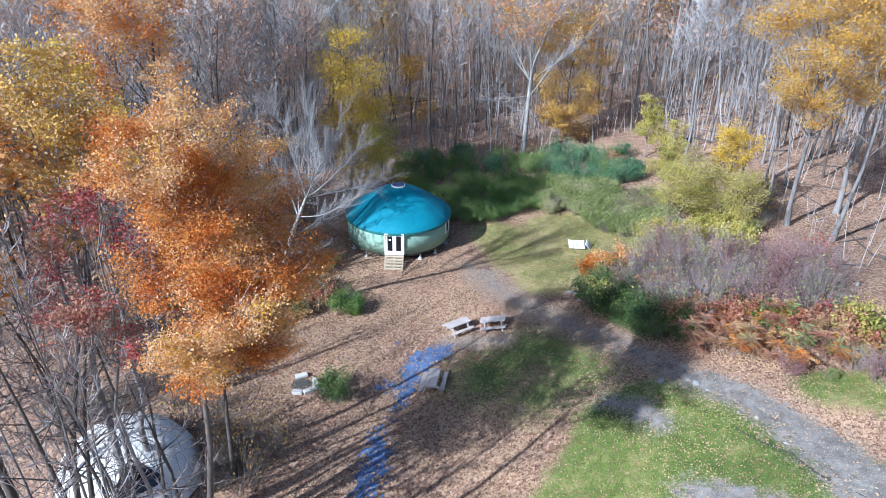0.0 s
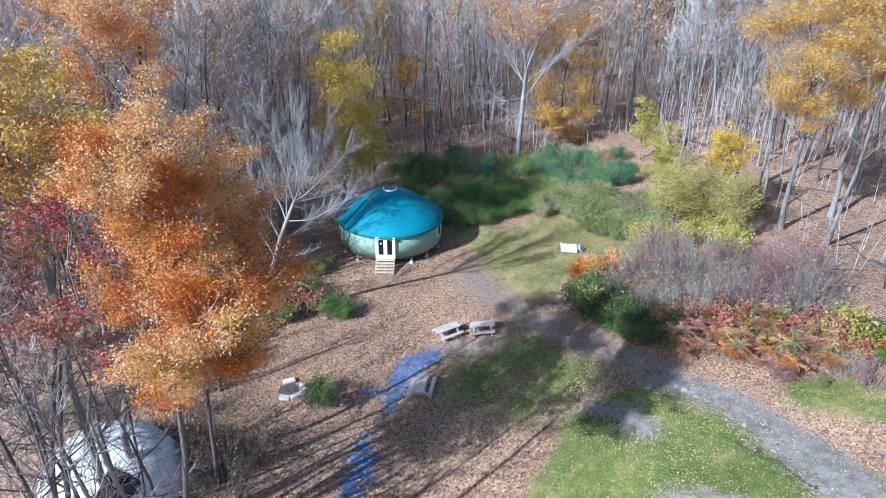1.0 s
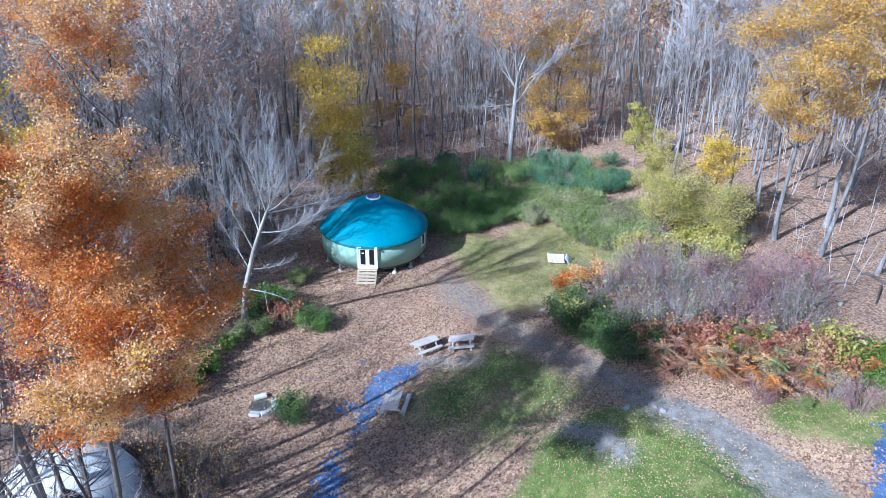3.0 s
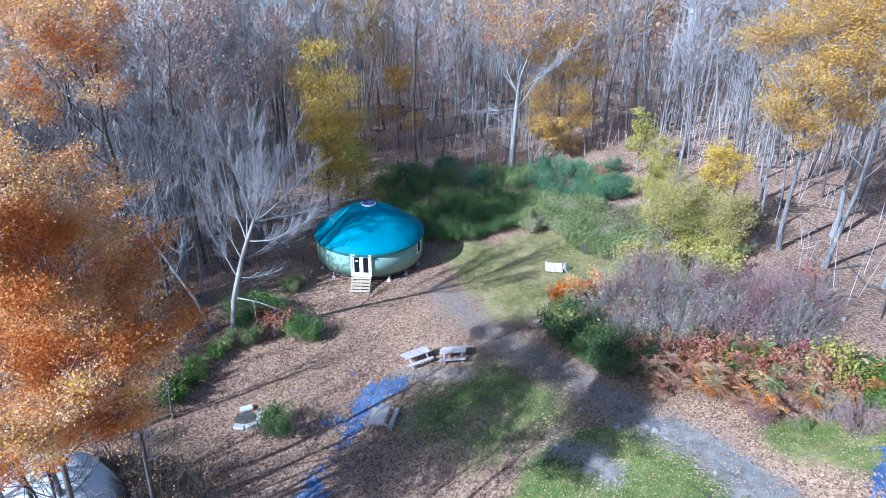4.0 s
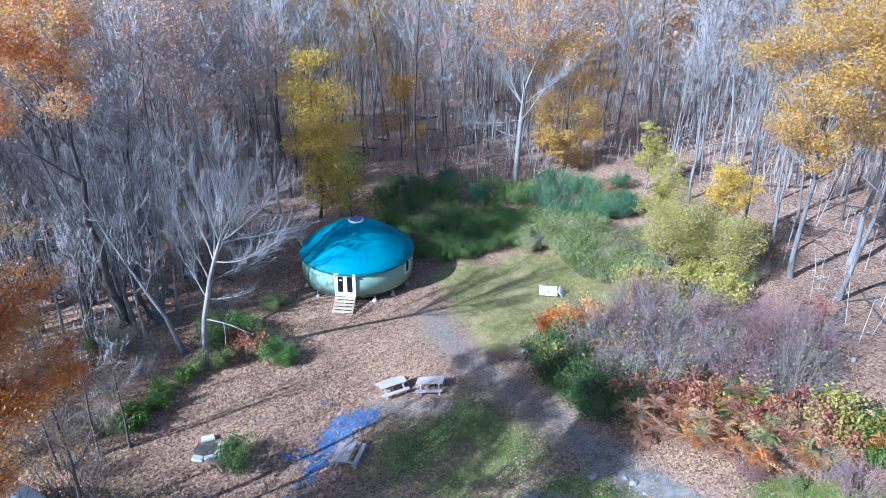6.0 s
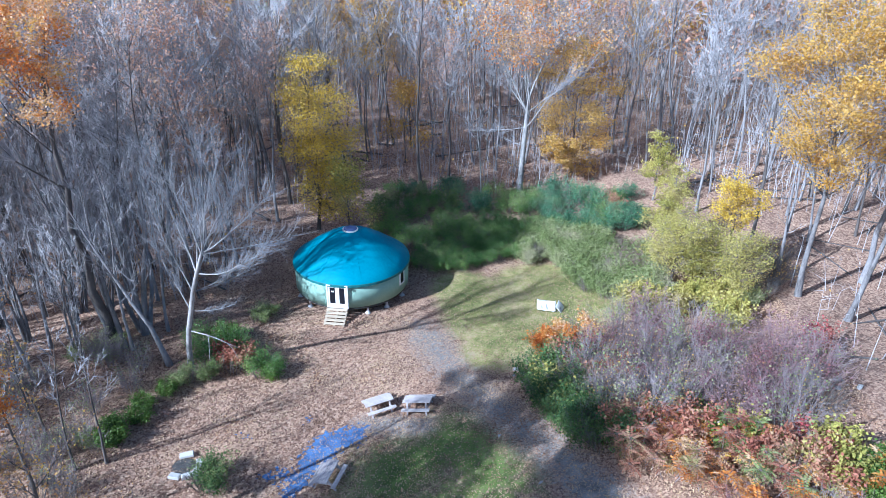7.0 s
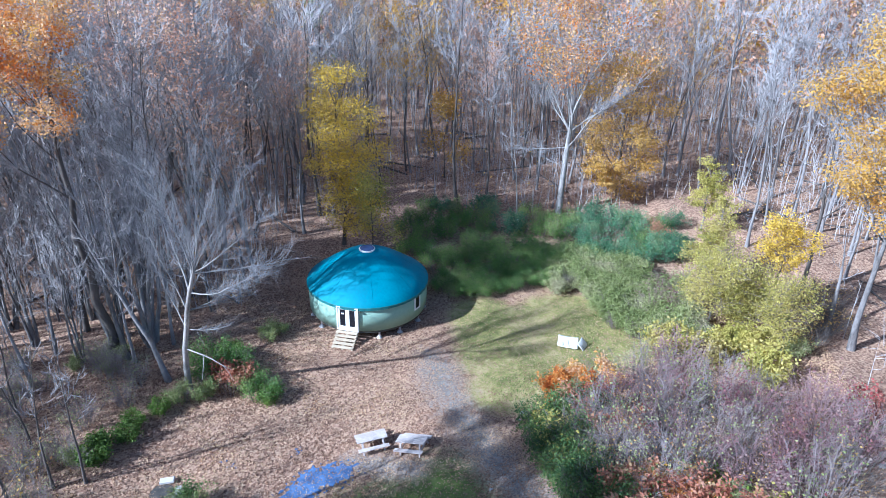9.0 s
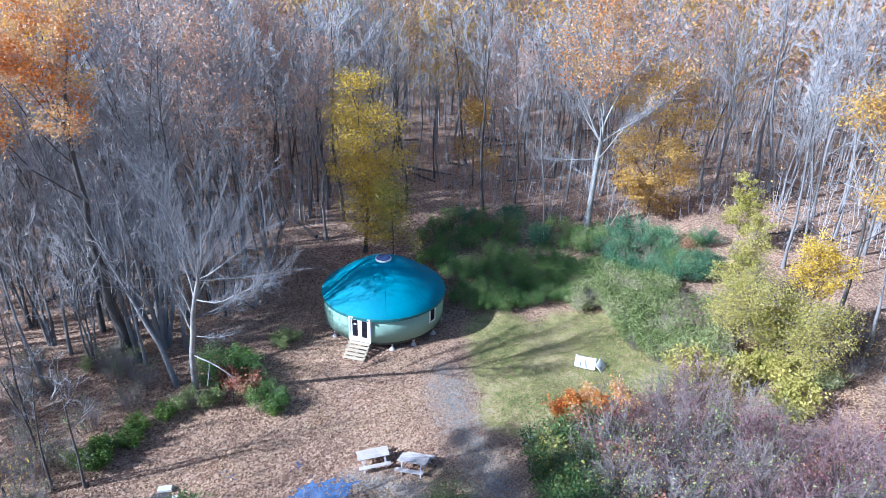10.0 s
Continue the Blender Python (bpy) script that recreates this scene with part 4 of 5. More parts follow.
def understory():
    """Saplings, dead stems and fallen sticks between the forest trees."""
    rng, s, logs, low = np.random.default_rng(83), Shape(), Shape(), Shape()
    tips = []
    for _ in range(9000):
        x, y = rng.uniform(-75, 62), rng.uniform(38, 125)
        if not (in_wood(x, y) and seen_ground(x, y)) or (25 < x < 50 and y < 76 and rng.uniform() < 0.85):
            continue
        p = Vector((x, y, float(land(x, y)) - 0.05))
        h = rng.uniform(1.2, 6.5)
        top = p + Vector((rng.normal(0, 0.12), rng.normal(0, 0.12), 1)) * h
        s.spike(p, top, 0.012 + 0.004 * h)
        for _ in range(7):
            q = p.lerp(top, rng.uniform(0.25, 1))
            e = q + Vector((rng.normal(0, 1), rng.normal(0, 1), rng.uniform(0.2, 1.6))) * h * 0.13
            s.sliver(q, e, 0.014)
            tips.append(e)
    for _ in range(260):
        x, y = rng.uniform(-60, 55), rng.uniform(45, 115)
        if in_wood(x, y) and seen_ground(x, y):
            a, L = rng.uniform(0, 6.28), rng.uniform(1.5, 7)
            q = (x + L * math.cos(a), y + L * math.sin(a))
            r = rng.uniform(0.05, 0.16)
            logs.tube([(x, y, float(land(x, y)) + r), (*q, float(land(*q)) + r * 0.6)], [r, r * 0.5], 5, True)
    picked = rng.integers(0, len(tips), 9000)
    low.leaves(np.array([tuple(tips[i]) for i in picked]) + rng.normal(0, 0.25, (9000, 3)), rng.uniform(0.07, 0.15, 9000), rng)
    tagged(new("undergrowth", s.mesh("undergrowth", twig_grey)), "thin bare saplings and dead stems under the forest", "undergrowth", kind="stuff")
    tagged(new("fallen_branches", logs.mesh("fallen_branches", bark_dark)), "fallen grey branches on the forest floor", "branches", kind="stuff")
    tagged(new("undergrowth_leaves", low.mesh("undergrowth_leaves", leaf_tan)), "last tan leaves on the forest undergrowth", "undergrowth", kind="stuff")


understory()


# ---- the yurt ----
YX, YY, YR, Y_EAVE, Y_FLOOR, Y_TOP = -3.56, 59.0, 4.58, 2.82, 0.78, 5.36


def lathe(profile, n=96, ripple=None, arc=(0, 2 * math.pi)):
    s = Shape()
    full = abs(arc[1] - arc[0] - 2 * math.pi) < 1e-6
    cols = n if full else n + 1
    for k in range(cols):
        t = arc[0] + (arc[1] - arc[0]) * k / n
        for i, (r, z) in enumerate(profile):
            rr, zz = (r, z) if ripple is None else ripple(r, z, t, i)
            s.v.append((rr * math.cos(t), rr * math.sin(t), zz))
    m = len(profile)
    for k in range(n):
        for i in range(m - 1):
            a, b = k * m + i, ((k + 1) % cols) * m + i
            s.f.append((a, b, b + 1, a + 1))
    return s


def at_wall(deg, r, z):
    """A frame on the wall: x along it, y outwards, z up."""
    a = radians(deg)
    return Matrix.Translation((r * math.cos(a), r * math.sin(a), z)) @ Matrix.Rotation(a - math.pi / 2, 4, "Z")


def build_yurt():
    y = thing("yurt", YX, YY, "round yurt with teal fabric roof and sage green walls on posts", "yurt", z=0.0)
    h = Y_EAVE - Y_FLOOR
    wall = lathe([(YR - 0.05, Y_FLOOR + 0.02), (YR, Y_FLOOR), (YR + 0.01, Y_FLOOR + 0.5 * h), (YR, Y_EAVE), (YR - 0.06, Y_EAVE)], 180,
                 lambda r, z, t, i: (r + 0.014 * math.sin(t * 60) * (0.4 + 0.6 * math.sin(t * 7)), z))
    part("wall", wall, wall_mat, y, smooth_shade=True)
    roof = lathe([(YR + 0.13, Y_EAVE - 0.04), (YR + 0.12, Y_EAVE + 0.02), (4.0, Y_EAVE + 0.51), (3.3, Y_EAVE + 1.03), (2.5, Y_EAVE + 1.56), (1.7, Y_EAVE + 2.0), (1.1, Y_EAVE + 2.26), (0.60, Y_TOP - 0.12), (0.57, Y_TOP - 0.04), (0.53, Y_TOP - 0.04)], 180,
                 lambda r, z, t, i: (r, z - (0.006 * math.sin(t * 30) ** 2 + 0.012 * math.sin(t * 7 + r)) * (1 if 1 < i < 7 else 0)))
    r = part("roof", roof, roof_mat, y, smooth_shade=True)
    part("valance", lathe([(YR + 0.10, Y_EAVE - 0.19), (YR + 0.145, Y_EAVE - 0.20), (YR + 0.145, Y_EAVE + 0.0), (YR + 0.12, Y_EAVE + 0.025)], 180,
                          lambda q, z, t, i: (q + 0.012 * math.sin(t * 45), z)), trim_mat, r, "dark teal band along the eave")
    for k in range(8):
        a = radians(22.5 + 45 * k)
        seam = Shape()
        seam.tube([((YR + 0.1) * math.cos(a), (YR + 0.1) * math.sin(a), Y_EAVE + 0.03), *[(q * math.cos(a), q * math.sin(a), Y_EAVE + u) for q, u in ((4.0, 0.51), (3.3, 1.03), (2.5, 1.56), (1.7, 2.0), (1.1, 2.26), (0.62, 2.42))]], [0.01] * 7, 4)
        part("seam", seam, roof_mat, r)
    ring = part("skylight_ring", lathe([(0.60, Y_TOP - 0.14), (0.62, Y_TOP - 0.03), (0.57, Y_TOP + 0.0), (0.52, Y_TOP - 0.01), (0.52, Y_TOP - 0.1)], 48), white_mat, y, smooth_shade=True)
    part("skylight_dome", lathe([(0.54 * math.cos(u), Y_TOP - 0.02 + 0.19 * math.sin(u)) for u in np.linspace(0, 1.55, 9)], 48), dome_mat, ring, "clear bluish acrylic dome", smooth_shade=True)
    # the platform's colour carries the shade below the floor
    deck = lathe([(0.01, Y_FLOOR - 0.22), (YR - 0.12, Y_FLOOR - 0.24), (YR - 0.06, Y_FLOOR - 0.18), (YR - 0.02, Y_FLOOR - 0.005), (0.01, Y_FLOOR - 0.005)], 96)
    part("platform", deck, floor_shade_lamp_mat, y)
    for deg in (-127, -62, -40, -12, 16, 44, 72, 100, 128, 156, 184, 208):
        post = Shape()
        post.box((0.13, 0.13, Y_FLOOR - 0.2), Matrix.Translation((0, 0, (Y_FLOOR - 0.2) / 2 + 0.02)), 0.01)
        m = at_wall(deg, YR - 0.22, 0)
        po = part("post", post, grey_wood, y, m=m)
        part("footing", lathe([(0.01, -0.08), (0.24, -0.08), (0.22, 0.04), (0.10, 0.22), (0.01, 0.22)], 14), concrete_mat, po, "pale concrete footing")
    # door
    d = new("door")
    d.parent, d.matrix_local = y, at_wall(-91.5, YR - 0.02, Y_FLOOR)
    W, H = 1.68, 2.02
    frame_shape = Shape()
    for sx in (-1, 1):
        frame_shape.box((0.11, 0.16, H), Matrix.Translation((sx * (W / 2 - 0.055), 0.05, H / 2)), 0.008)
    frame_shape.box((W - 0.22, 0.16, 0.10), Matrix.Translation((0, 0.05, H - 0.05)), 0.008)
    frame_shape.box((W - 0.22, 0.16, 0.06), Matrix.Translation((0, 0.05, 0.03)), 0.008)
    part("door_frame", frame_shape, white_mat, d)
    lw, lh = (W - 0.22) / 2, H - 0.18
    for sx in (-1, 1):
        leaf = Shape()
        cx = sx * (lw / 2 + 0.003)
        for e in (-1, 1):
            leaf.box((0.15, 0.05, lh), Matrix.Translation((cx + e * (lw / 2 - 0.078), 0.07, 0.07 + lh / 2)), 0.006)
        leaf.box((lw - 0.31, 0.05, 0.30), Matrix.Translation((cx, 0.07, 0.22)), 0.006)
        leaf.box((lw - 0.31, 0.05, 0.14), Matrix.Translation((cx, 0.07, lh)), 0.006)
        lo = part("door_leaf", leaf, white_mat, d)
        pane = Shape()
        pane.box((lw - 0.30, 0.02, lh - 0.43), Matrix.Translation((cx, 0.065, 0.37 + (lh - 0.43) / 2)))
        part("pane", pane, glass_mat, lo)
    knob = Shape()
    knob.tube([(0.07, 0.08, 1.0), (0.07, 0.13, 1.0), (0.07, 0.15, 1.0)], [0.012, 0.03, 0.012], 10, True)
    part("door_knob", knob, steel_mat, d, "small dull steel knob")
    notice = Shape()
    notice.box((0.2, 0.006, 0.13), Matrix.Translation((lw / 2, 0.082, 1.42)))
    part("notice", notice, white_mat, d, "small white paper notice on the glass")
    lamp = Shape()
    lamp.box((0.12, 0.1, 0.18), Matrix.Translation((-W / 2 - 0.12, 0.08, 1.75)), 0.02)
    part("wall_lamp", lamp, floor_shade_lamp_mat, d, "small dark lamp beside the door")
    # window
    for deg in (-19.0,):
        w = new("window")
        w.parent, w.matrix_local = y, at_wall(deg, YR - 0.01, Y_FLOOR)
        fr = Shape()
        for sx in (-1, 1):
            fr.box((0.10, 0.10, 1.15), Matrix.Translation((sx * 0.31, 0.03, 1.28)), 0.008)
        for z in (0.755, 1.805):
            fr.box((0.52, 0.10, 0.10), Matrix.Translation((0, 0.03, z)), 0.008)
        part("window_frame", fr, white_mat, w)
        pn = Shape()
        pn.box((0.53, 0.03, 0.96), Matrix.Translation((0, 0.035, 1.28)))
        part("pane", pn, glass_mat, w)
    # wall lacing cords down the shaded side
    for deg in (-152, -139, -128, -116, -104):
        c = Shape()
        c.tube([at_wall(deg, YR + 0.012, z).translation for z in (Y_FLOOR, Y_FLOOR + 1, Y_EAVE - 0.1)], [0.012] * 3, 4)
        part("wall_seam", c, wall_mat, y)
    return y


build_yurt()


def build_steps():
    s = thing("wooden_steps", YX - 0.14, YY - YR - 0.06, "open wooden steps of pale new lumber up to the door", "steps", z=0.0)
    n, run, rise = 5, 0.27, 0.145
    for k in range(n):
        t = Shape()
        t.box((1.62, 0.29, 0.05), Matrix.Translation((0, -0.18 - run * k, Y_FLOOR - 0.06 - rise * k)), 0.008)
        part("tread", t, lumber_mat, s)
    for sx in (-0.74, 0, 0.74):
        st = Shape()
        z0, z1 = Y_FLOOR - 0.2, Y_FLOOR - 0.1 - rise * n
        st.tube([(sx, -0.02, z0), (sx, -0.18 - run * (n - 0.6), z1 + 0.02)], [0.09, 0.09], 4, True)
        part("stringer", st, lumber_mat, s)


build_steps()


# ---- picnic tables ----
def picnic_table(x, y, turn, label):
    t = thing("picnic_table", x, y, label, "picnic table", "picnic tables on the leafy clearing", turn)
    gx, gy = float(land(x + 0.5, y) - land(x - 0.5, y)), float(land(x, y + 0.5) - land(x, y - 0.5))
    c, s = math.cos(radians(turn)), math.sin(radians(turn))
    t.rotation_euler = (math.atan(-gx * s + gy * c), -math.atan(gx * c + gy * s), radians(turn))
    L = 1.83
    for k in range(5):
        b = Shape()
        b.box((L, 0.14, 0.04), Matrix.Translation((0, (k - 2) * 0.149, 0.74 + 0.004 * (k % 2))), 0.006)
        part("plank", b, grey_wood, t)
    for sy in (-1, 1):
        for k in range(2):
            b = Shape()
            b.box((L, 0.135, 0.04), Matrix.Translation((0, sy * (0.63 + 0.145 * k), 0.44)), 0.006)
            part("bench_plank", b, grey_wood, t)
    for sx in (-0.62, 0.62):
        for sy in (-1, 1):
            leg = Shape()
            leg.tube([(sx, sy * 0.27, 0.71), (sx, sy * 0.66, 0.0)], [0.06, 0.06], 4, True)
            part("leg", leg, grey_wood, t)
        bar = Shape()
        bar.box((0.045, 1.5, 0.09), Matrix.Translation((sx + 0.07, 0, 0.375)), 0.006)
        part("crossbar", bar, grey_wood, t)
        top = Shape()
        top.box((0.045, 0.7, 0.09), Matrix.Translation((sx + 0.07, 0, 0.67)), 0.006)
        part("batten", top, grey_wood, t)
    return t


picnic_table(1.60, 43.5, 29, "weathered grey wooden picnic table set askew on fallen leaves")
picnic_table(4.20, 43.4, -9, "weathered grey wooden picnic table on trampled leaves")
picnic_table(-0.05, 37.3, 80, "weathered grey wooden picnic table beside blue gravel")


# ---- stones and odd things ----
def boulder(rng, sx, sy, sz, squash=0.7):
    bm = bmesh.new()
    bmesh.ops.create_icosphere(bm, subdivisions=1, radius=1)
    k = rng.uniform(0, 50)
    for v in bm.verts:
        d = noise.noise(v.co * 1.3 + Vector((k, k, k)))
        v.co *= 1 + squash * d
        v.co = Vector((v.co.x * sx, v.co.y * sy, max(v.co.z, -0.55) * sz))
    me = bpy.data.meshes.new("stone")
    bm.to_mesh(me)
    bm.free()
    return me


rng = np.random.default_rng(9)
for x, y, r in [(13.1, 33.7, 0.26), (14.9, 33.1, 0.30), (14.6, 33.5, 0.2), (17.0, 29.8, 0.17), (17.7, 27.8, 0.17), (10.1, 47.2, 0.3), (10.5, 46.7, 0.34), (11.2, 46.8, 0.28), (10.8, 46.1, 0.22), (10.5, 45.6, 0.2),
                (9.9, 46.4, 0.2), (11.6, 47.2, 0.2), (11.4, 35.7, 0.17), (9.2, 39.9, 0.15), (15.3, 32.4, 0.13), (16.2, 30.2, 0.12), (29.2, 45.5, 0.4), (30.0, 44.6, 0.32), (28.7, 44.4, 0.25)]:
    me = boulder(rng, r * 0.85, r * rng.uniform(0.5, 0.8), r * 0.5)
    me.materials.append(stone_mat)
    ob = new("stone", me)
    ob.location, ob.rotation_euler = (x, y, float(land(x, y)) + r * 0.18), (0, 0, rng.uniform(0, 6))
    tagged(ob, "pale weathered field stone lying on the ground", "stone", "stones along the track")


def sagging_sheet(lx, ly, thick, sag, seed):
    """A thin panel, bent and dented, centred at its own middle."""
    s, nx, ny = Shape(), 14, 8
    for side in (1, -1):
        for a in range(nx + 1):
            for b in range(ny + 1):
                x, y = lx * (a / nx - 0.5), ly * (b / ny - 0.5)
                z = -sag * math.sin(math.pi * a / nx) + 0.05 * noise.noise(Vector((x * 2.1 + seed, y * 2.6, seed))) + 0.025 * noise.noise(Vector((x * 6 + seed, y * 7, 3)))
                s.v.append((x + 0.03 * noise.noise(Vector((y * 3, seed, 1))), y + 0.04 * noise.noise(Vector((x * 3, seed, 5))), z + side * thick / 2))
    m, row = (nx + 1) * (ny + 1), ny + 1
    for a in range(nx):
        for b in range(ny):
            q = a * row + b
            s.f += [(q, q + row, q + row + 1, q + 1), (m + q, m + q + 1, m + q + row + 1, m + q + row)]
    rim = [a * row for a in range(nx)] + [nx * row + b for b in range(ny)] + [a * row + ny for a in range(nx, 0, -1)] + list(range(ny, 0, -1))
    s.f += [(p, m + p, m + q, q) for p, q in zip(rim, rim[1:] + rim[:1])]
    return s


def folding_table():
    t = thing("folding_table", 12.7, 56.7, "collapsed white plastic folding table lying on the lawn", "table", turn=6)
    part("tabletop", sagging_sheet(1.45, 0.95, 0.04, 0.10, 3.0), plastic_mat, t, m=pose(-0.42, 0.05, 0.46, 24, 5, -4), smooth_shade=True)
    part("table_leaf", sagging_sheet(0.75, 0.85, 0.04, -0.05, 8.0), plastic_mat, t, m=pose(0.62, -0.08, 0.36, 14, 52, -12), smooth_shade=True)
    for x, tilt in ((-0.9, 10), (-0.15, -22), (0.35, 24), (0.85, -16)):
        leg = Shape()
        leg.tube([(x, -0.34, 0.02), (x + tilt * 0.012, -0.28, 0.34), (x + tilt * 0.012, 0.28, 0.46), (x, 0.34, 0.02)], [0.018] * 4, 6)
        part("leg", leg, steel_mat, t)


folding_table()


def stone_ring():
    f = thing("fire_ring", -8.7, 37.6, "broken ring of pale concrete blocks with ash inside", "fire pit", turn=-20)
    rng = np.random.default_rng(4)
    a = lathe([(0.01, 0.05), (0.5, 0.04), (0.72, 0.0)], 20)
    part("ash_bed", a, ash_mat, f, "dark ash and charred soil")
    for k in range(9):
        b = Shape()
        t = 2 * math.pi * k / 9 + rng.uniform(-0.1, 0.1)
        if k in (2, 4, 5, 6):
            continue
        b.box((rng.uniform(0.5, 0.8), rng.uniform(0.28, 0.4), rng.uniform(0.16, 0.3)), pose(0.95 * math.cos(t), 0.85 * math.sin(t), 0.12, rng.uniform(-9, 9), rng.uniform(-9, 9), math.degrees(t) + 90 + rng.uniform(-15, 15)), 0.03)
        part("block", b, concrete_mat, f)


stone_ring()


def dome_tent():
    d = thing("dome_tent", -16.3, 28.8, "white canvas dome tent with a dark arched window", "tent", turn=0)
    prof = [(3.7 * math.cos(u) ** 0.8 if u < 1.5 else 0.01, 3.1 * math.sin(u)) for u in np.linspace(0, 1.57, 14)]
    part("canvas", lathe(prof, 64, lambda r, z, t, i: (r * (1 + 0.012 * math.cos(t * 10)), z)), canvas_mat, d, smooth_shade=True)
    for k in range(10):
        s = Shape()
        a = 2 * math.pi * k / 10
        s.tube([(r * 1.016 * math.cos(a), r * 1.016 * math.sin(a), z * 1.004) for r, z in prof], [0.022] * 14, 4)
        part("seam", s, canvas_mat, d)
    w = Shape()
    n = 14
    for j in range(n + 1):
        a = math.radians(-78 + 44 * j / n)
        top = 0.75 + 0.42 * math.sin(math.pi * j / n)
        for i in range(6):
            u = 0.62 + (top - 0.62) * i / 5 if top > 0.62 else 0.62
            r, z = 3.7 * math.cos(u) ** 0.8 * 1.03, 3.1 * math.sin(u) * 1.01
            w.v.append((r * math.cos(a), r * math.sin(a), z))
    for j in range(n):
        for i in range(5):
            q = j * 6 + i
            w.f.append((q, q + 6, q + 7, q + 1))
    part("window", w, glass_mat, d, "dark arched clear-vinyl window", smooth_shade=True)


dome_tent()


def wall_tent(x, y, turn):
    t = thing("wall_tent", x, y, "pale lavender-grey canvas tent deep among bare trees", "tent", turn=turn)
    body = Shape()
    L, W, h, top = 5.2, 3.6, 1.7, 3.0
    prof = [(-W / 2, 0), (-W / 2, h), (0, top), (W / 2, h), (W / 2, 0)]
    for e in (-L / 2, L / 2):
        body.v += [(e, p[0], p[1]) for p in prof]
    body.f = [(0, 1, 2, 3, 4), (9, 8, 7, 6, 5)] + [(i, i + 5, i + 6, i + 1) for i in range(4)]
    part("tent_body", body, shed_mat, t)
    fly = Shape()
    fly.tube([(-L / 2 - 0.2, 0, top + 0.03), (L / 2 + 0.2, 0, top + 0.03)], [0.04, 0.04], 6, True)
    part("ridge_pole", fly, grey_wood, t)
    dr = Shape()
    dr.box((0.03, 0.9, 1.75), Matrix.Translation((-L / 2 - 0.02, 0, 0.9)), 0.005)
    part("door_flap", dr, canvas_mat, t, "white canvas door flap")


wall_tent(-28.5, 63.0, 20)
mark = Shape()
mark.tube([(0, 0, -0.3), (0, 0, 0.95)], [0.06, 0.06], 8, True)
post = thing("marker_post", 6.3, 75.0, "short white marker post in the green thicket", "post")
post.location.z += 0.5
part("post_shaft", mark, white_mat, post)


# ---- shrubs ----
def shrub_mesh(seed, height, radius, stems=40, forks=5, leaf_n=900, leaf_size=0.10, stem_r=0.014, loose=0.14, upright=0.5, slim=0.65):
    rng = np.random.default_rng(seed)
    wood, tips = Shape(), []
    for _ in range(stems):
        a, q = rng.uniform(0, 6.28), radius * math.sqrt(rng.uniform()) * 0.45
        out = rng.uniform(0.1, 1.0) * radius / height * (1.2 - upright)
        L = height * rng.uniform(0.7, 1.1)
        line = branch(rng, (q * math.cos(a), q * math.sin(a), -0.1), (math.cos(a) * out, math.sin(a) * out, 1), L, 0.1, 4)
        wood.tube([line[0], line[2], line[4]], [stem_r, stem_r * 0.7, stem_r * 0.3], 3)
        for _ in range(forks):
            u = rng.uniform(0.3, 1.0)
            i = min(int(u * 4), 3)
            p = line[i].lerp(line[i + 1], u * 4 - i)
            e = p + (Vector((math.cos(a), math.sin(a), 0.9)) + Vector(rng.normal(0, 0.7, 3))).normalized() * L * rng.uniform(0.15, 0.32)
            wood.spike(p, e, stem_r * 0.55)
            tips += [e, p.lerp(e, 0.5)]
        tips.append(line[-1])
    return wood, clothe(rng, tips, leaf_n, leaf_size, loose, slim=slim)


def shrub_kind(name, wood_leaf, wood_mat, leaf_mat):
    return name, wood_leaf[0].mesh("stemwork", wood_mat), wood_leaf[1].mesh("foliage", leaf_mat)


def plant(kind, x, y, label, group, rng, scale=1.0, flat=1.0):
    name, stems, leaves = kind
    ob = thing(name, x, y, label, "shrub", group, rng.uniform(0, 360), scale)
    ob.scale = (scale, scale, scale * flat)
    tagged(part("stemwork", stems, None, ob), kind="stuff")
    tagged(part("foliage", leaves, None, ob), kind="stuff")


rng = np.random.default_rng(21)
bare_purple = [shrub_kind("shrub", shrub_mesh(300 + k, 3.0, 2.1, 52, 14, 900, 0.07, 0.015, 0.15), twig_purple, leaf_plum) for k in range(2)]
bare_grey = [shrub_kind("shrub", shrub_mesh(310 + k, 3.0, 2.0, 54, 16, 320, 0.07, 0.016, 0.15), twig_brush, leaf_olive) for k in range(2)]
dark_brush = [shrub_kind("shrub", shrub_mesh(315, 2.6, 2.2, 60, 14, 260, 0.07, 0.016, 0.15, 0.2), twig_dark, leaf_tan)]
green_dense = [shrub_kind("shrub", shrub_mesh(320 + k, 2.0, 1.7, 40, 8, 2600, 0.065, 0.015, 0.2), twig_brown, leaf_green) for k in range(2)]
# dark green bushes; the shade over the track-side brush is in their leaf colour
green_dark_shade = [shrub_kind("shrub", shrub_mesh(325 + k, 2.0, 1.7, 40, 9, 2200, 0.07, 0.015, 0.22), twig_dark, leaf_deep_shade) for k in range(2)]
blue_green = [shrub_kind("shrub", shrub_mesh(330, 2.4, 1.7, 38, 8, 2600, 0.075, 0.015, 0.2), twig_brown, leaf_bluegreen)]
fresh = [shrub_kind("shrub", shrub_mesh(340, 1.4, 1.1, 24, 5, 1800, 0.09, 0.012, 0.18), twig_brown, leaf_fresh)]
rust = [shrub_kind("shrub", shrub_mesh(350, 2.2, 1.6, 30, 5, 2200, 0.11, 0.014, 0.2), twig_brown, leaf_rust)]
orange = [shrub_kind("shrub", shrub_mesh(360, 2.0, 1.4, 30, 5, 1500, 0.09, 0.014, 0.2), twig_brown, leaf_orange)]
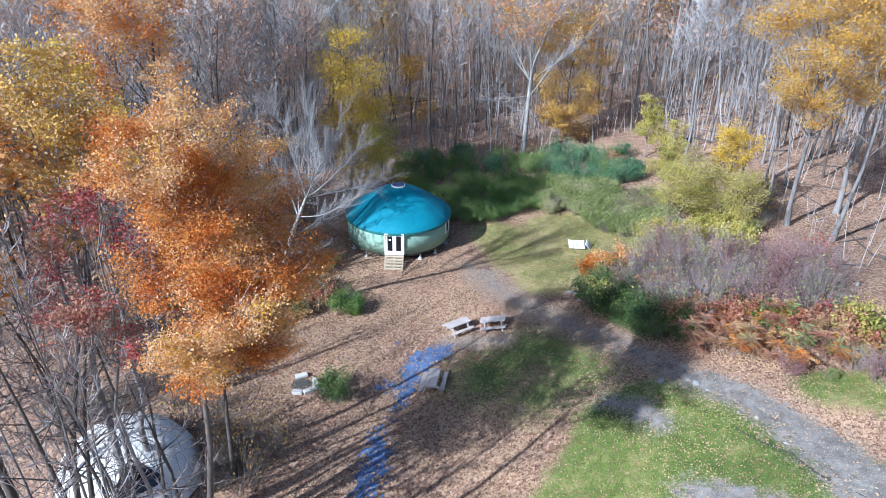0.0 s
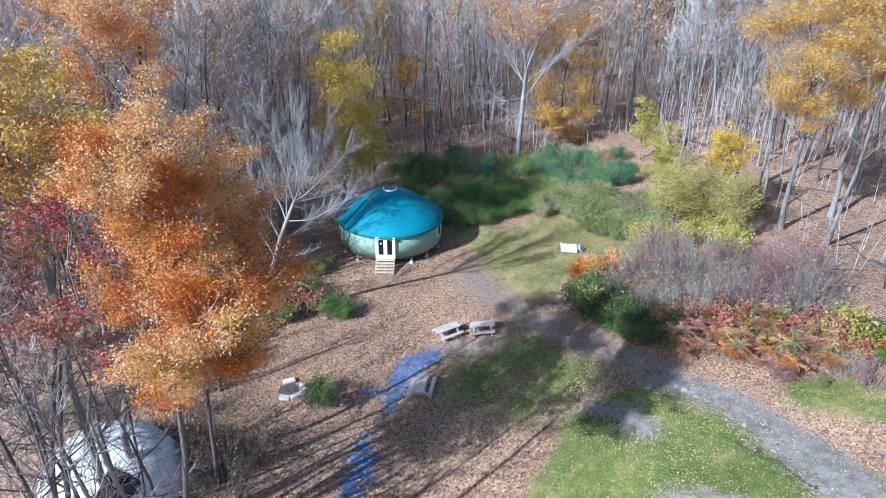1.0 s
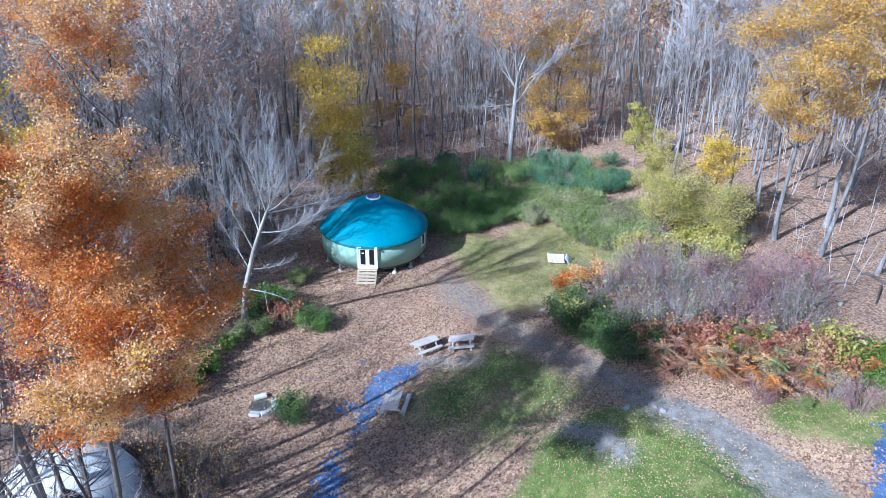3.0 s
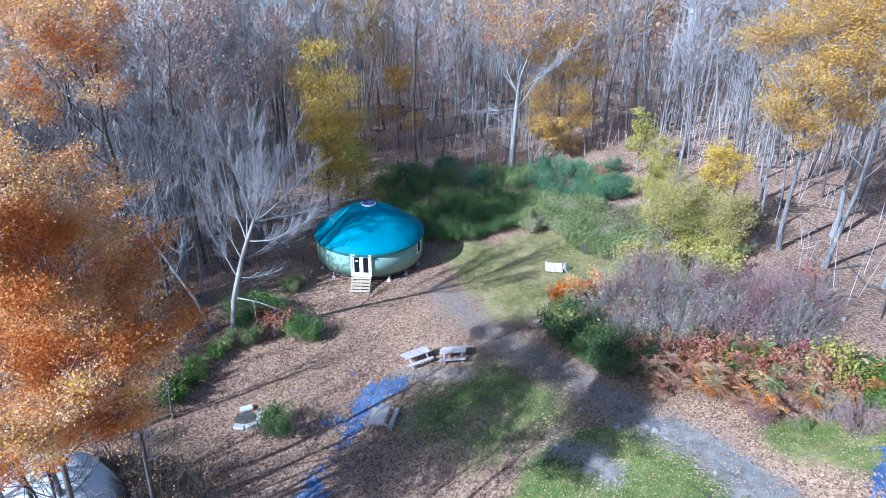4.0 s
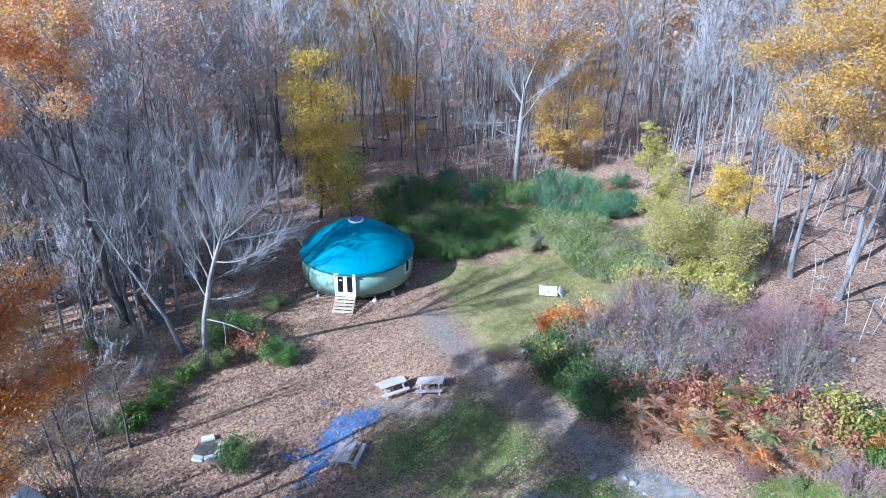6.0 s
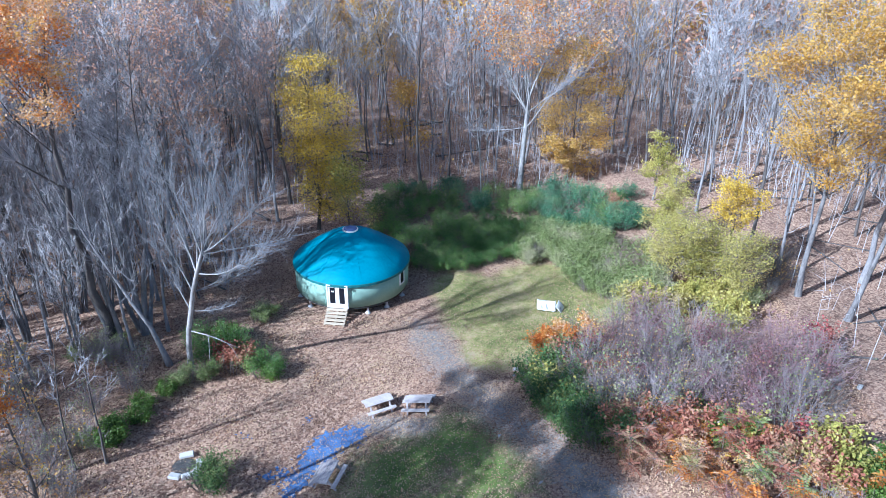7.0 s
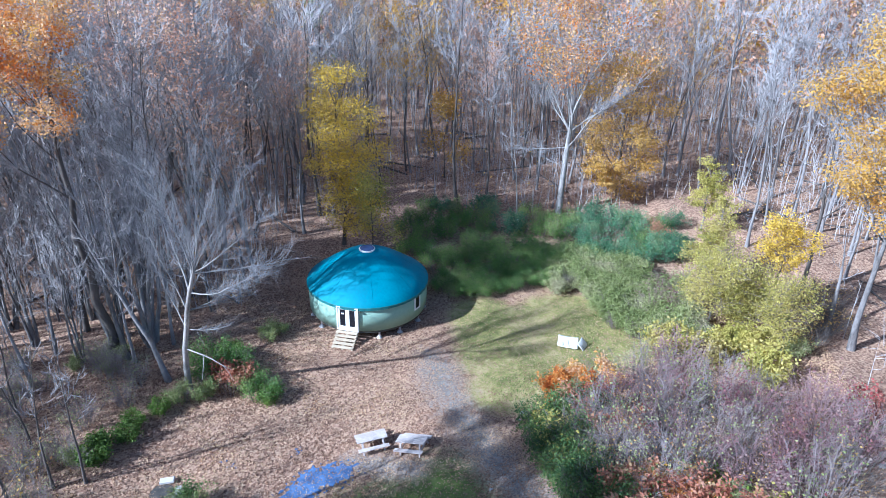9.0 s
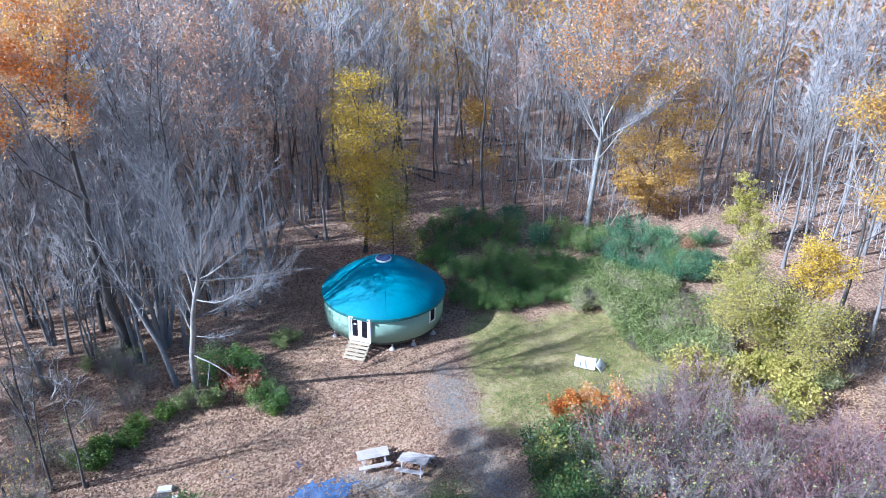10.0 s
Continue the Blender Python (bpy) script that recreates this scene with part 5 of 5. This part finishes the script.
olive = [shrub_kind("weed_clump", shrub_mesh(370 + k, 1.5, 1.4, 60, 7, 2200, 0.11, 0.010, 0.13, 0.8, 0.25), twig_brown, leaf_olive) for k in range(2)]
lime = [shrub_kind("shrub", shrub_mesh(380, 1.8, 1.4, 30, 5, 2000, 0.11, 0.012, 0.2), twig_brown, leaf_lime)]
red = [shrub_kind("shrub", shrub_mesh(390, 2.0, 1.3, 28, 5, 1300, 0.11, 0.013, 0.2), twig_brown, leaf_red)]

MASS = "shrubs of the brush mass beside the track"
for kinds_, label, spots_ in [
        (bare_purple, "leafless purple-stemmed shrub with a few plum leaves", [(17.5, 45.5), (20.0, 43.0), (22.5, 46.5), (15.5, 48.0), (25.5, 46.0), (18.5, 49.5), (24.0, 42.0), (28.0, 44.8), (16.0, 42.5), (21.5, 40.5), (27.0, 48.5), (19.5, 53.0)]),
        (bare_grey, "dense leafless grey shrub in the brush", [(16.5, 43.8), (19.0, 46.8), (21.5, 44.5), (23.5, 48.5), (14.8, 44.8), (25.8, 43.6), (18.2, 41.0), (21.0, 49.5), (17.0, 51.0), (28.5, 47.0), (24.8, 39.6), (13.4, 43.4), (14.8, 41.4), (14.2, 45.2), (16.8, 40.0)]),
        (green_dark_shade, "dark green leafy shrub at the edge of the brush, shade in its tone", [(12.6, 44.2), (12.4, 42.0), (13.8, 40.8), (14.4, 42.6), (13.2, 45.8), (15.6, 39.8)]),
        (orange, "orange-leaved shrub at the lawn's edge", [(12.6, 48.2), (13.6, 50.0), (14.6, 51.6)]),
        (rust, "rust red leafy shrub in the brush", [(14.2, 46.6), (13.2, 47.2), (19.6, 38.6), (15.6, 43.8)]),
        (red, "shrub with wine red leaves in the brush", [(29.5, 49.5), (24.6, 37.2)]),
        (lime, "yellow green shrub in the brush", [(13.4, 41.4), (22.2, 38.4), (26.0, 37.2), (25.0, 53.5), (21.8, 56.0), (23.0, 57.6), (19.5, 57.5)]),
        (fresh, "bright green leafy shrub in the brush", [(27.4, 36.6), (28.2, 35.4), (21.0, 38.6)])]:
    for x, y in spots_:
        plant(kinds_[int(rng.integers(0, len(kinds_)))], x + rng.normal(0, 0.2), y + rng.normal(0, 0.2), label, MASS, rng, rng.uniform(0.8, 1.15))
for x, y, k in [(29.6, 60.2, 0.9), (30.2, 61.6, 1.0), (28.8, 61.8, 0.8), (30.6, 63.4, 0.9), (29.4, 64.6, 0.8), (28.6, 58.6, 0.7), (31.2, 65.6, 0.8)]:
    plant(dark_brush[0], x, y, "dark tangle of leafless brush on the bank", "dark brush on the bank", rng, k)
for x, y in [(24.4, 62.6), (25.6, 63.4), (27.4, 62.4), (23.8, 57.8), (25.2, 57.0), (27.2, 57.4), (24.4, 64.6), (21.4, 64.0)]:
    plant(lime[0] if x < 26 else olive[0], x, y, "yellow green shrub below the young trees", "shrubs below the young trees", rng, rng.uniform(0.85, 1.15))
FRONT = "shrubs along the track side of the brush"
for kinds_, label, spots_ in [
        (green_dark_shade, "dark green leafy shrub spilling towards the track, shade in its tone", [(11.4, 44.6), (11.6, 43.2), (12.2, 41.8), (12.9, 40.4), (13.7, 39.1), (14.6, 38.1), (12.9, 43.4), (13.6, 41.9), (14.6, 40.2)]),
        (dark_brush, "dark leafless brush in the shrub mass", [(14.0, 43.6), (15.4, 41.6), (16.4, 42.6), (17.4, 40.6), (18.4, 43.4), (20.4, 41.4), (22.6, 43.4), (24.6, 44.6), (26.6, 42.0), (16.6, 46.2), (20.0, 48.0)]),
        (rust, "rust red leafy shrub in the brush", [(16.2, 39.0), (24.0, 35.2), (22.6, 36.2)]),
        (lime, "yellow green shrub in the brush", [(12.2, 43.8), (25.0, 35.4), (26.4, 36.0)]),
        (fresh, "bright green leafy shrub in the brush", [(26.4, 34.4), (27.4, 34.0), (28.2, 34.6), (27.0, 35.4), (19.8, 40.2)])]:
    for x, y in spots_:
        plant(kinds_[int(rng.integers(0, len(kinds_)))], x, y, label, FRONT, rng, rng.uniform(0.75, 1.0))
THICKET = "shrubs of the green thicket behind the lawn"
for x in np.arange(-3.5, 21.5, 1.75):
    for row, yy in ((0, 68.5 + 0.25 * max(x - 8, 0)), (1, 71.5), (2, 74.5), (3, 77.5)):
        if yy > 65.5 + 0.35 * max(x, 0) - (2.0 if x > 0 else -2.5):
            kd, lb = (blue_green, "blue green leafy shrub") if rng.uniform() < (0.7 if x > 11 else 0.15) else (green_dense, "low dark green leafy shrub") if rng.uniform() < 0.66 else (olive, "olive weedy shrub") if rng.uniform() < 0.7 else (rust, "rust-leaved shrub")
            plant(kd[int(rng.integers(0, len(kd)))], x + rng.normal(0, 0.5), yy + rng.normal(0, 0.5), lb + " in the thicket", THICKET, rng, rng.uniform(0.6, 0.95) * (1.1 if x > 12 and row > 0 else 1))
for x, y in [(1.8, 65.0), (3.4, 64.8), (5.0, 65.2), (6.6, 66.0), (0.4, 66.0), (2.6, 66.6), (4.4, 66.8), (6.0, 67.6), (7.8, 67.4), (9.4, 68.4), (-0.8, 67.4), (-2.2, 68.6), (1.2, 68.2), (8.6, 69.6), (3.2, 68.8), (5.4, 69.6), (7.2, 71.2), (10.8, 69.6), (12.2, 70.6)]:
    plant(green_dense[0], x, y, "low dark green leafy shrub in the thicket", THICKET, rng, rng.uniform(0.65, 0.9))
for k in range(16):
    x = 1.6 + 1.1 * k
    plant(green_dense[k % 2], x, 62.8 + max(0.0, x - 4) * 0.62 + rng.normal(0, 0.3), "low dark green leafy shrub in the thicket", THICKET, rng, rng.uniform(0.55, 0.8))
for x, y in [(1.4, 63.6), (2.8, 63.4), (4.2, 63.8), (5.8, 64.4), (7.4, 65.0), (8.8, 66.0), (3.6, 65.8), (6.4, 66.8), (9.8, 67.6), (2.0, 67.4)]:
    plant(olive[int(rng.integers(0, 2))], x, y, "pale olive weeds before the thicket", THICKET, rng, rng.uniform(0.55, 0.85))
for _ in range(80):
    u, v = rng.uniform(), rng.uniform()
    x, y = 10.5 + 10.5 * u, 66.5 - 6.5 * u + 7.0 * v - 1.5
    if x - 12.5 > -(y - 62) * 0.8:
        plant(olive[int(rng.integers(0, 2))], x, y, "tall olive and straw weed clump", "weeds at the lawn's edge", rng, rng.uniform(0.8, 1.25))
for _ in range(70):
    u, v = rng.uniform(), rng.uniform()
    near = Vector((11.6, 66.6)).lerp(Vector((14.4, 63.4)), u * 2) if u < 0.5 else Vector((14.4, 63.4)).lerp(Vector((15.8, 58.4)), u * 2 - 1)
    far = Vector((16.2, 69.4)).lerp(Vector((22.5, 63.0)), u * 2) if u < 0.5 else Vector((22.5, 63.0)).lerp(Vector((20.2, 57.2)), u * 2 - 1)
    x, y = near.lerp(far, v)
    plant(olive[int(rng.integers(0, 2))], x, y, "tall olive and straw weed clump", "weeds at the lawn's edge", rng, rng.uniform(0.7, 1.2))
for x, y in [(19.2, 63.2), (20.4, 62.4), (18.6, 61.6), (19.8, 64.8)]:
    plant(bare_purple[0], x, y, "leafless purple-stemmed shrub with a few plum leaves", "shrubs at the lawn's edge", rng, 0.75)
LEFT = "shrubs along the leafy slope"
for kd, lb, pts_ in [(green_dense, "dark green leafy shrub beside the pale tree", [(-10.6, 49.0), (-9.6, 48.2), (-8.2, 47.2), (-10.8, 47.0), (-11.8, 48.6), (-6.9, 46.4)]),
                     (fresh, "bright green leafy shrub on the leafy ground", [(-6.2, 46.4), (-12.4, 43.4), (-13.2, 42.0), (-12.9, 40.8), (-10.9, 49.8), (-14.0, 39.8), (-13.5, 38.6)]),
                     (olive, "olive green clump of weeds on leafy ground", [(-11.6, 44.8), (-10.6, 45.6), (-14.6, 38.4), (-18.0, 47.2), (-20.0, 46.0), (-9.4, 52.6), (-9.0, 54.0)]),
                     (green_dark_shade, "dark green bush beside the stone ring", [(-6.7, 36.2), (-6.4, 36.6)]),
                     (rust, "low rust-leaved shrub below the pale tree", [(-9.2, 46.6)])]:
    for x, y in pts_:
        plant(kd[int(rng.integers(0, len(kd)))], x, y, lb, LEFT, rng, rng.uniform(0.6, 0.9))
for x, y in [(-12.4, 29.4), (-11.2, 30.6), (-13.4, 30.8), (-10.6, 28.8), (-12.2, 31.8), (-14.0, 32.8), (-9.8, 31.4)]:
    plant(dark_brush[0], x, y, "dark tangle of leafless brush beside the dome tent", "brush by the dome tent", rng, rng.uniform(0.8, 1.1))
for _ in range(34):
    x, y = rng.uniform(-24, -14), rng.uniform(33, 47)
    plant(bare_grey[0], x, y, "low leafless grey brush", "brush below the bare trees", rng, rng.uniform(0.35, 0.7))


# sumac: stems crowned with fans of long leaves
def sumac_mesh(seed):
    rng = np.random.default_rng(seed)
    wood, fans = Shape(), Shape()
    for _ in range(7):
        a, q = rng.uniform(0, 6.28), rng.uniform(0.1, 0.8)
        line = branch(rng, (q * math.cos(a), q * math.sin(a), -0.1), (0.4 * math.cos(a), 0.4 * math.sin(a), 1), rng.uniform(1.0, 2.1), 0.2, 4)
        wood.tube(line, [0.025, 0.02, 0.018, 0.015, 0.012], 4)
        for k in range(12):
            t = 2 * math.pi * k / 12 + rng.uniform(-0.2, 0.2)
            d = Vector((math.cos(t), math.sin(t), rng.uniform(-0.1, 0.6)))
            rib = branch(rng, line[-1], d, rng.uniform(0.45, 0.75), -0.9, 5)
            wood.tube([rib[0], rib[2], rib[5]], [0.006, 0.005, 0.003], 3)
            for i in range(1, 6):
                side = d.cross(Vector((0, 0, 1))).normalized()
                for sgn in (-1, 1):
                    tip = rib[i] + side * sgn * 0.17 + d * 0.07 - Vector((0, 0, 0.05))
                    w = d * 0.04
                    b = len(fans.v)
                    fans.v += [tuple(rib[i]), tuple(rib[i].lerp(tip, 0.5) + w), tuple(tip), tuple(rib[i].lerp(tip, 0.5) - w)]
                    fans.f.append((b, b + 1, b + 2, b + 3))
    return wood, fans


sumacs = [shrub_kind("sumac", sumac_mesh(400 + k), twig_brown, (leaf_rust, leaf_orange, leaf_olive)[k]) for k in range(3)]
for x, y in [(15.9, 37.3), (16.7, 36.4), (17.8, 35.8), (19.0, 35.3), (20.3, 35.1), (21.6, 34.9), (22.9, 34.6), (24.2, 34.2), (17.2, 38.6), (18.4, 37.4), (19.6, 37.0), (20.8, 36.6), (22.0, 36.4), (20.2, 38.2), (21.6, 37.8), (23.0, 37.2), (17.0, 40.2), (16.4, 39.4), (18.8, 39.2), (23.8, 36.0), (24.8, 36.4), (26.6, 35.4), (19.0, 36.4)]:
    plant(sumacs[int(rng.integers(0, 3))], x, y, "staghorn sumac with fans of rust and orange leaves", "sumac at the foot of the brush", rng, rng.uniform(0.85, 1.15))


for x in np.arange(20.5, 29, 1.5):
    kd, lb = [(olive, "olive green weeds along the foot of the brush"), (bare_purple, "low purple-stemmed brush along the foot of the shrubs"), (bare_grey, "low bare brush along the foot of the shrubs")][int(rng.integers(0, 3))]
    plant(kd[0], x + rng.normal(0, 0.3), 34.0 - 0.2 * (x - 18) + rng.normal(0, 0.35), lb, MASS, rng, rng.uniform(0.4, 0.65))


# ---- ground cover ----
def scatter(n, box, chance, seed):
    rng = np.random.default_rng(seed)
    x0, y0, x1, y1 = box
    x, y = rng.uniform(x0, x1, n), rng.uniform(y0, y1, n)
    keep = rng.uniform(size=n) < chance(x, y)
    return x[keep], y[keep], rng


def litter_chance(x, y):
    g, s, b = masks(x, y)
    c = np.where(g > 0.3, 0.5, np.where(s > 0.3, 0.5, 0.9))
    return np.where(path_mask(x, y) > 0.2, np.where(y > 34, 0.85, 0.35), c) * np.where(np.hypot(x - YX, y - YY) < YR, 0, 1)


x, y, r = scatter(230000, (-20, 22, 30, 66), litter_chance, 500)
s = Shape()
s.leaves(np.stack([x, y, land(x, y) + r.uniform(0.01, 0.05, len(x))], -1), r.uniform(0.028, 0.07, len(x)), r, 0.7)
tagged(new("fallen_leaves", s.mesh("fallen_leaves", leaf_litter)), "scattered dry tan and brown fallen leaves", "leaves", kind="stuff")


def blades(n, box, chance, seed, lo, hi, name, mat, label, width=0.02):
    x, y, r = scatter(n, box, chance, seed)
    m = len(x)
    z = land(x, y)
    a, h, bend = r.uniform(0, 6.28, m), r.uniform(lo, hi, m), r.normal(0, 0.35, (m, 2))
    dx, dy = np.cos(a) * width, np.sin(a) * width
    tri = np.stack([np.stack([x - dx, y - dy, z - 0.01], -1), np.stack([x + dx, y + dy, z - 0.01], -1), np.stack([x + bend[:, 0] * h, y + bend[:, 1] * h, z + h], -1)], 1)
    s = Shape()
    s.v = list(map(tuple, tri.reshape(-1, 3).tolist()))
    s.f = [(3 * i, 3 * i + 1, 3 * i + 2) for i in range(m)]
    tagged(new(name, s.mesh(name, mat)), label, "grass", kind="stuff")


def turf_chance(x, y):
    g, s, b = masks(x, y)
    return np.where(path_mask(x, y) > -0.1, 0.0, np.clip(np.maximum(g, s * 0.7) * 0.6, 0, 0.9))


blades(150000, (0, 20, 28, 66), turf_chance, 510, 0.05, 0.13, "grass", blade_green, "short green and straw lawn grass")
gx, gy, r = scatter(9000, (-6, 20, 27, 57), lambda x, y: np.where(path_mask(x, y) > 0.05, 0.8, 0.0), 520)
s = Shape()
s.leaves(np.stack([gx, gy, land(gx, gy) + 0.035], -1), r.uniform(0.015, 0.04, len(gx)), r, 0.8)
tagged(new("loose_gravel", s.mesh("loose_gravel", stone_mat)), "loose pale gravel chips on the track", "gravel", kind="stuff")
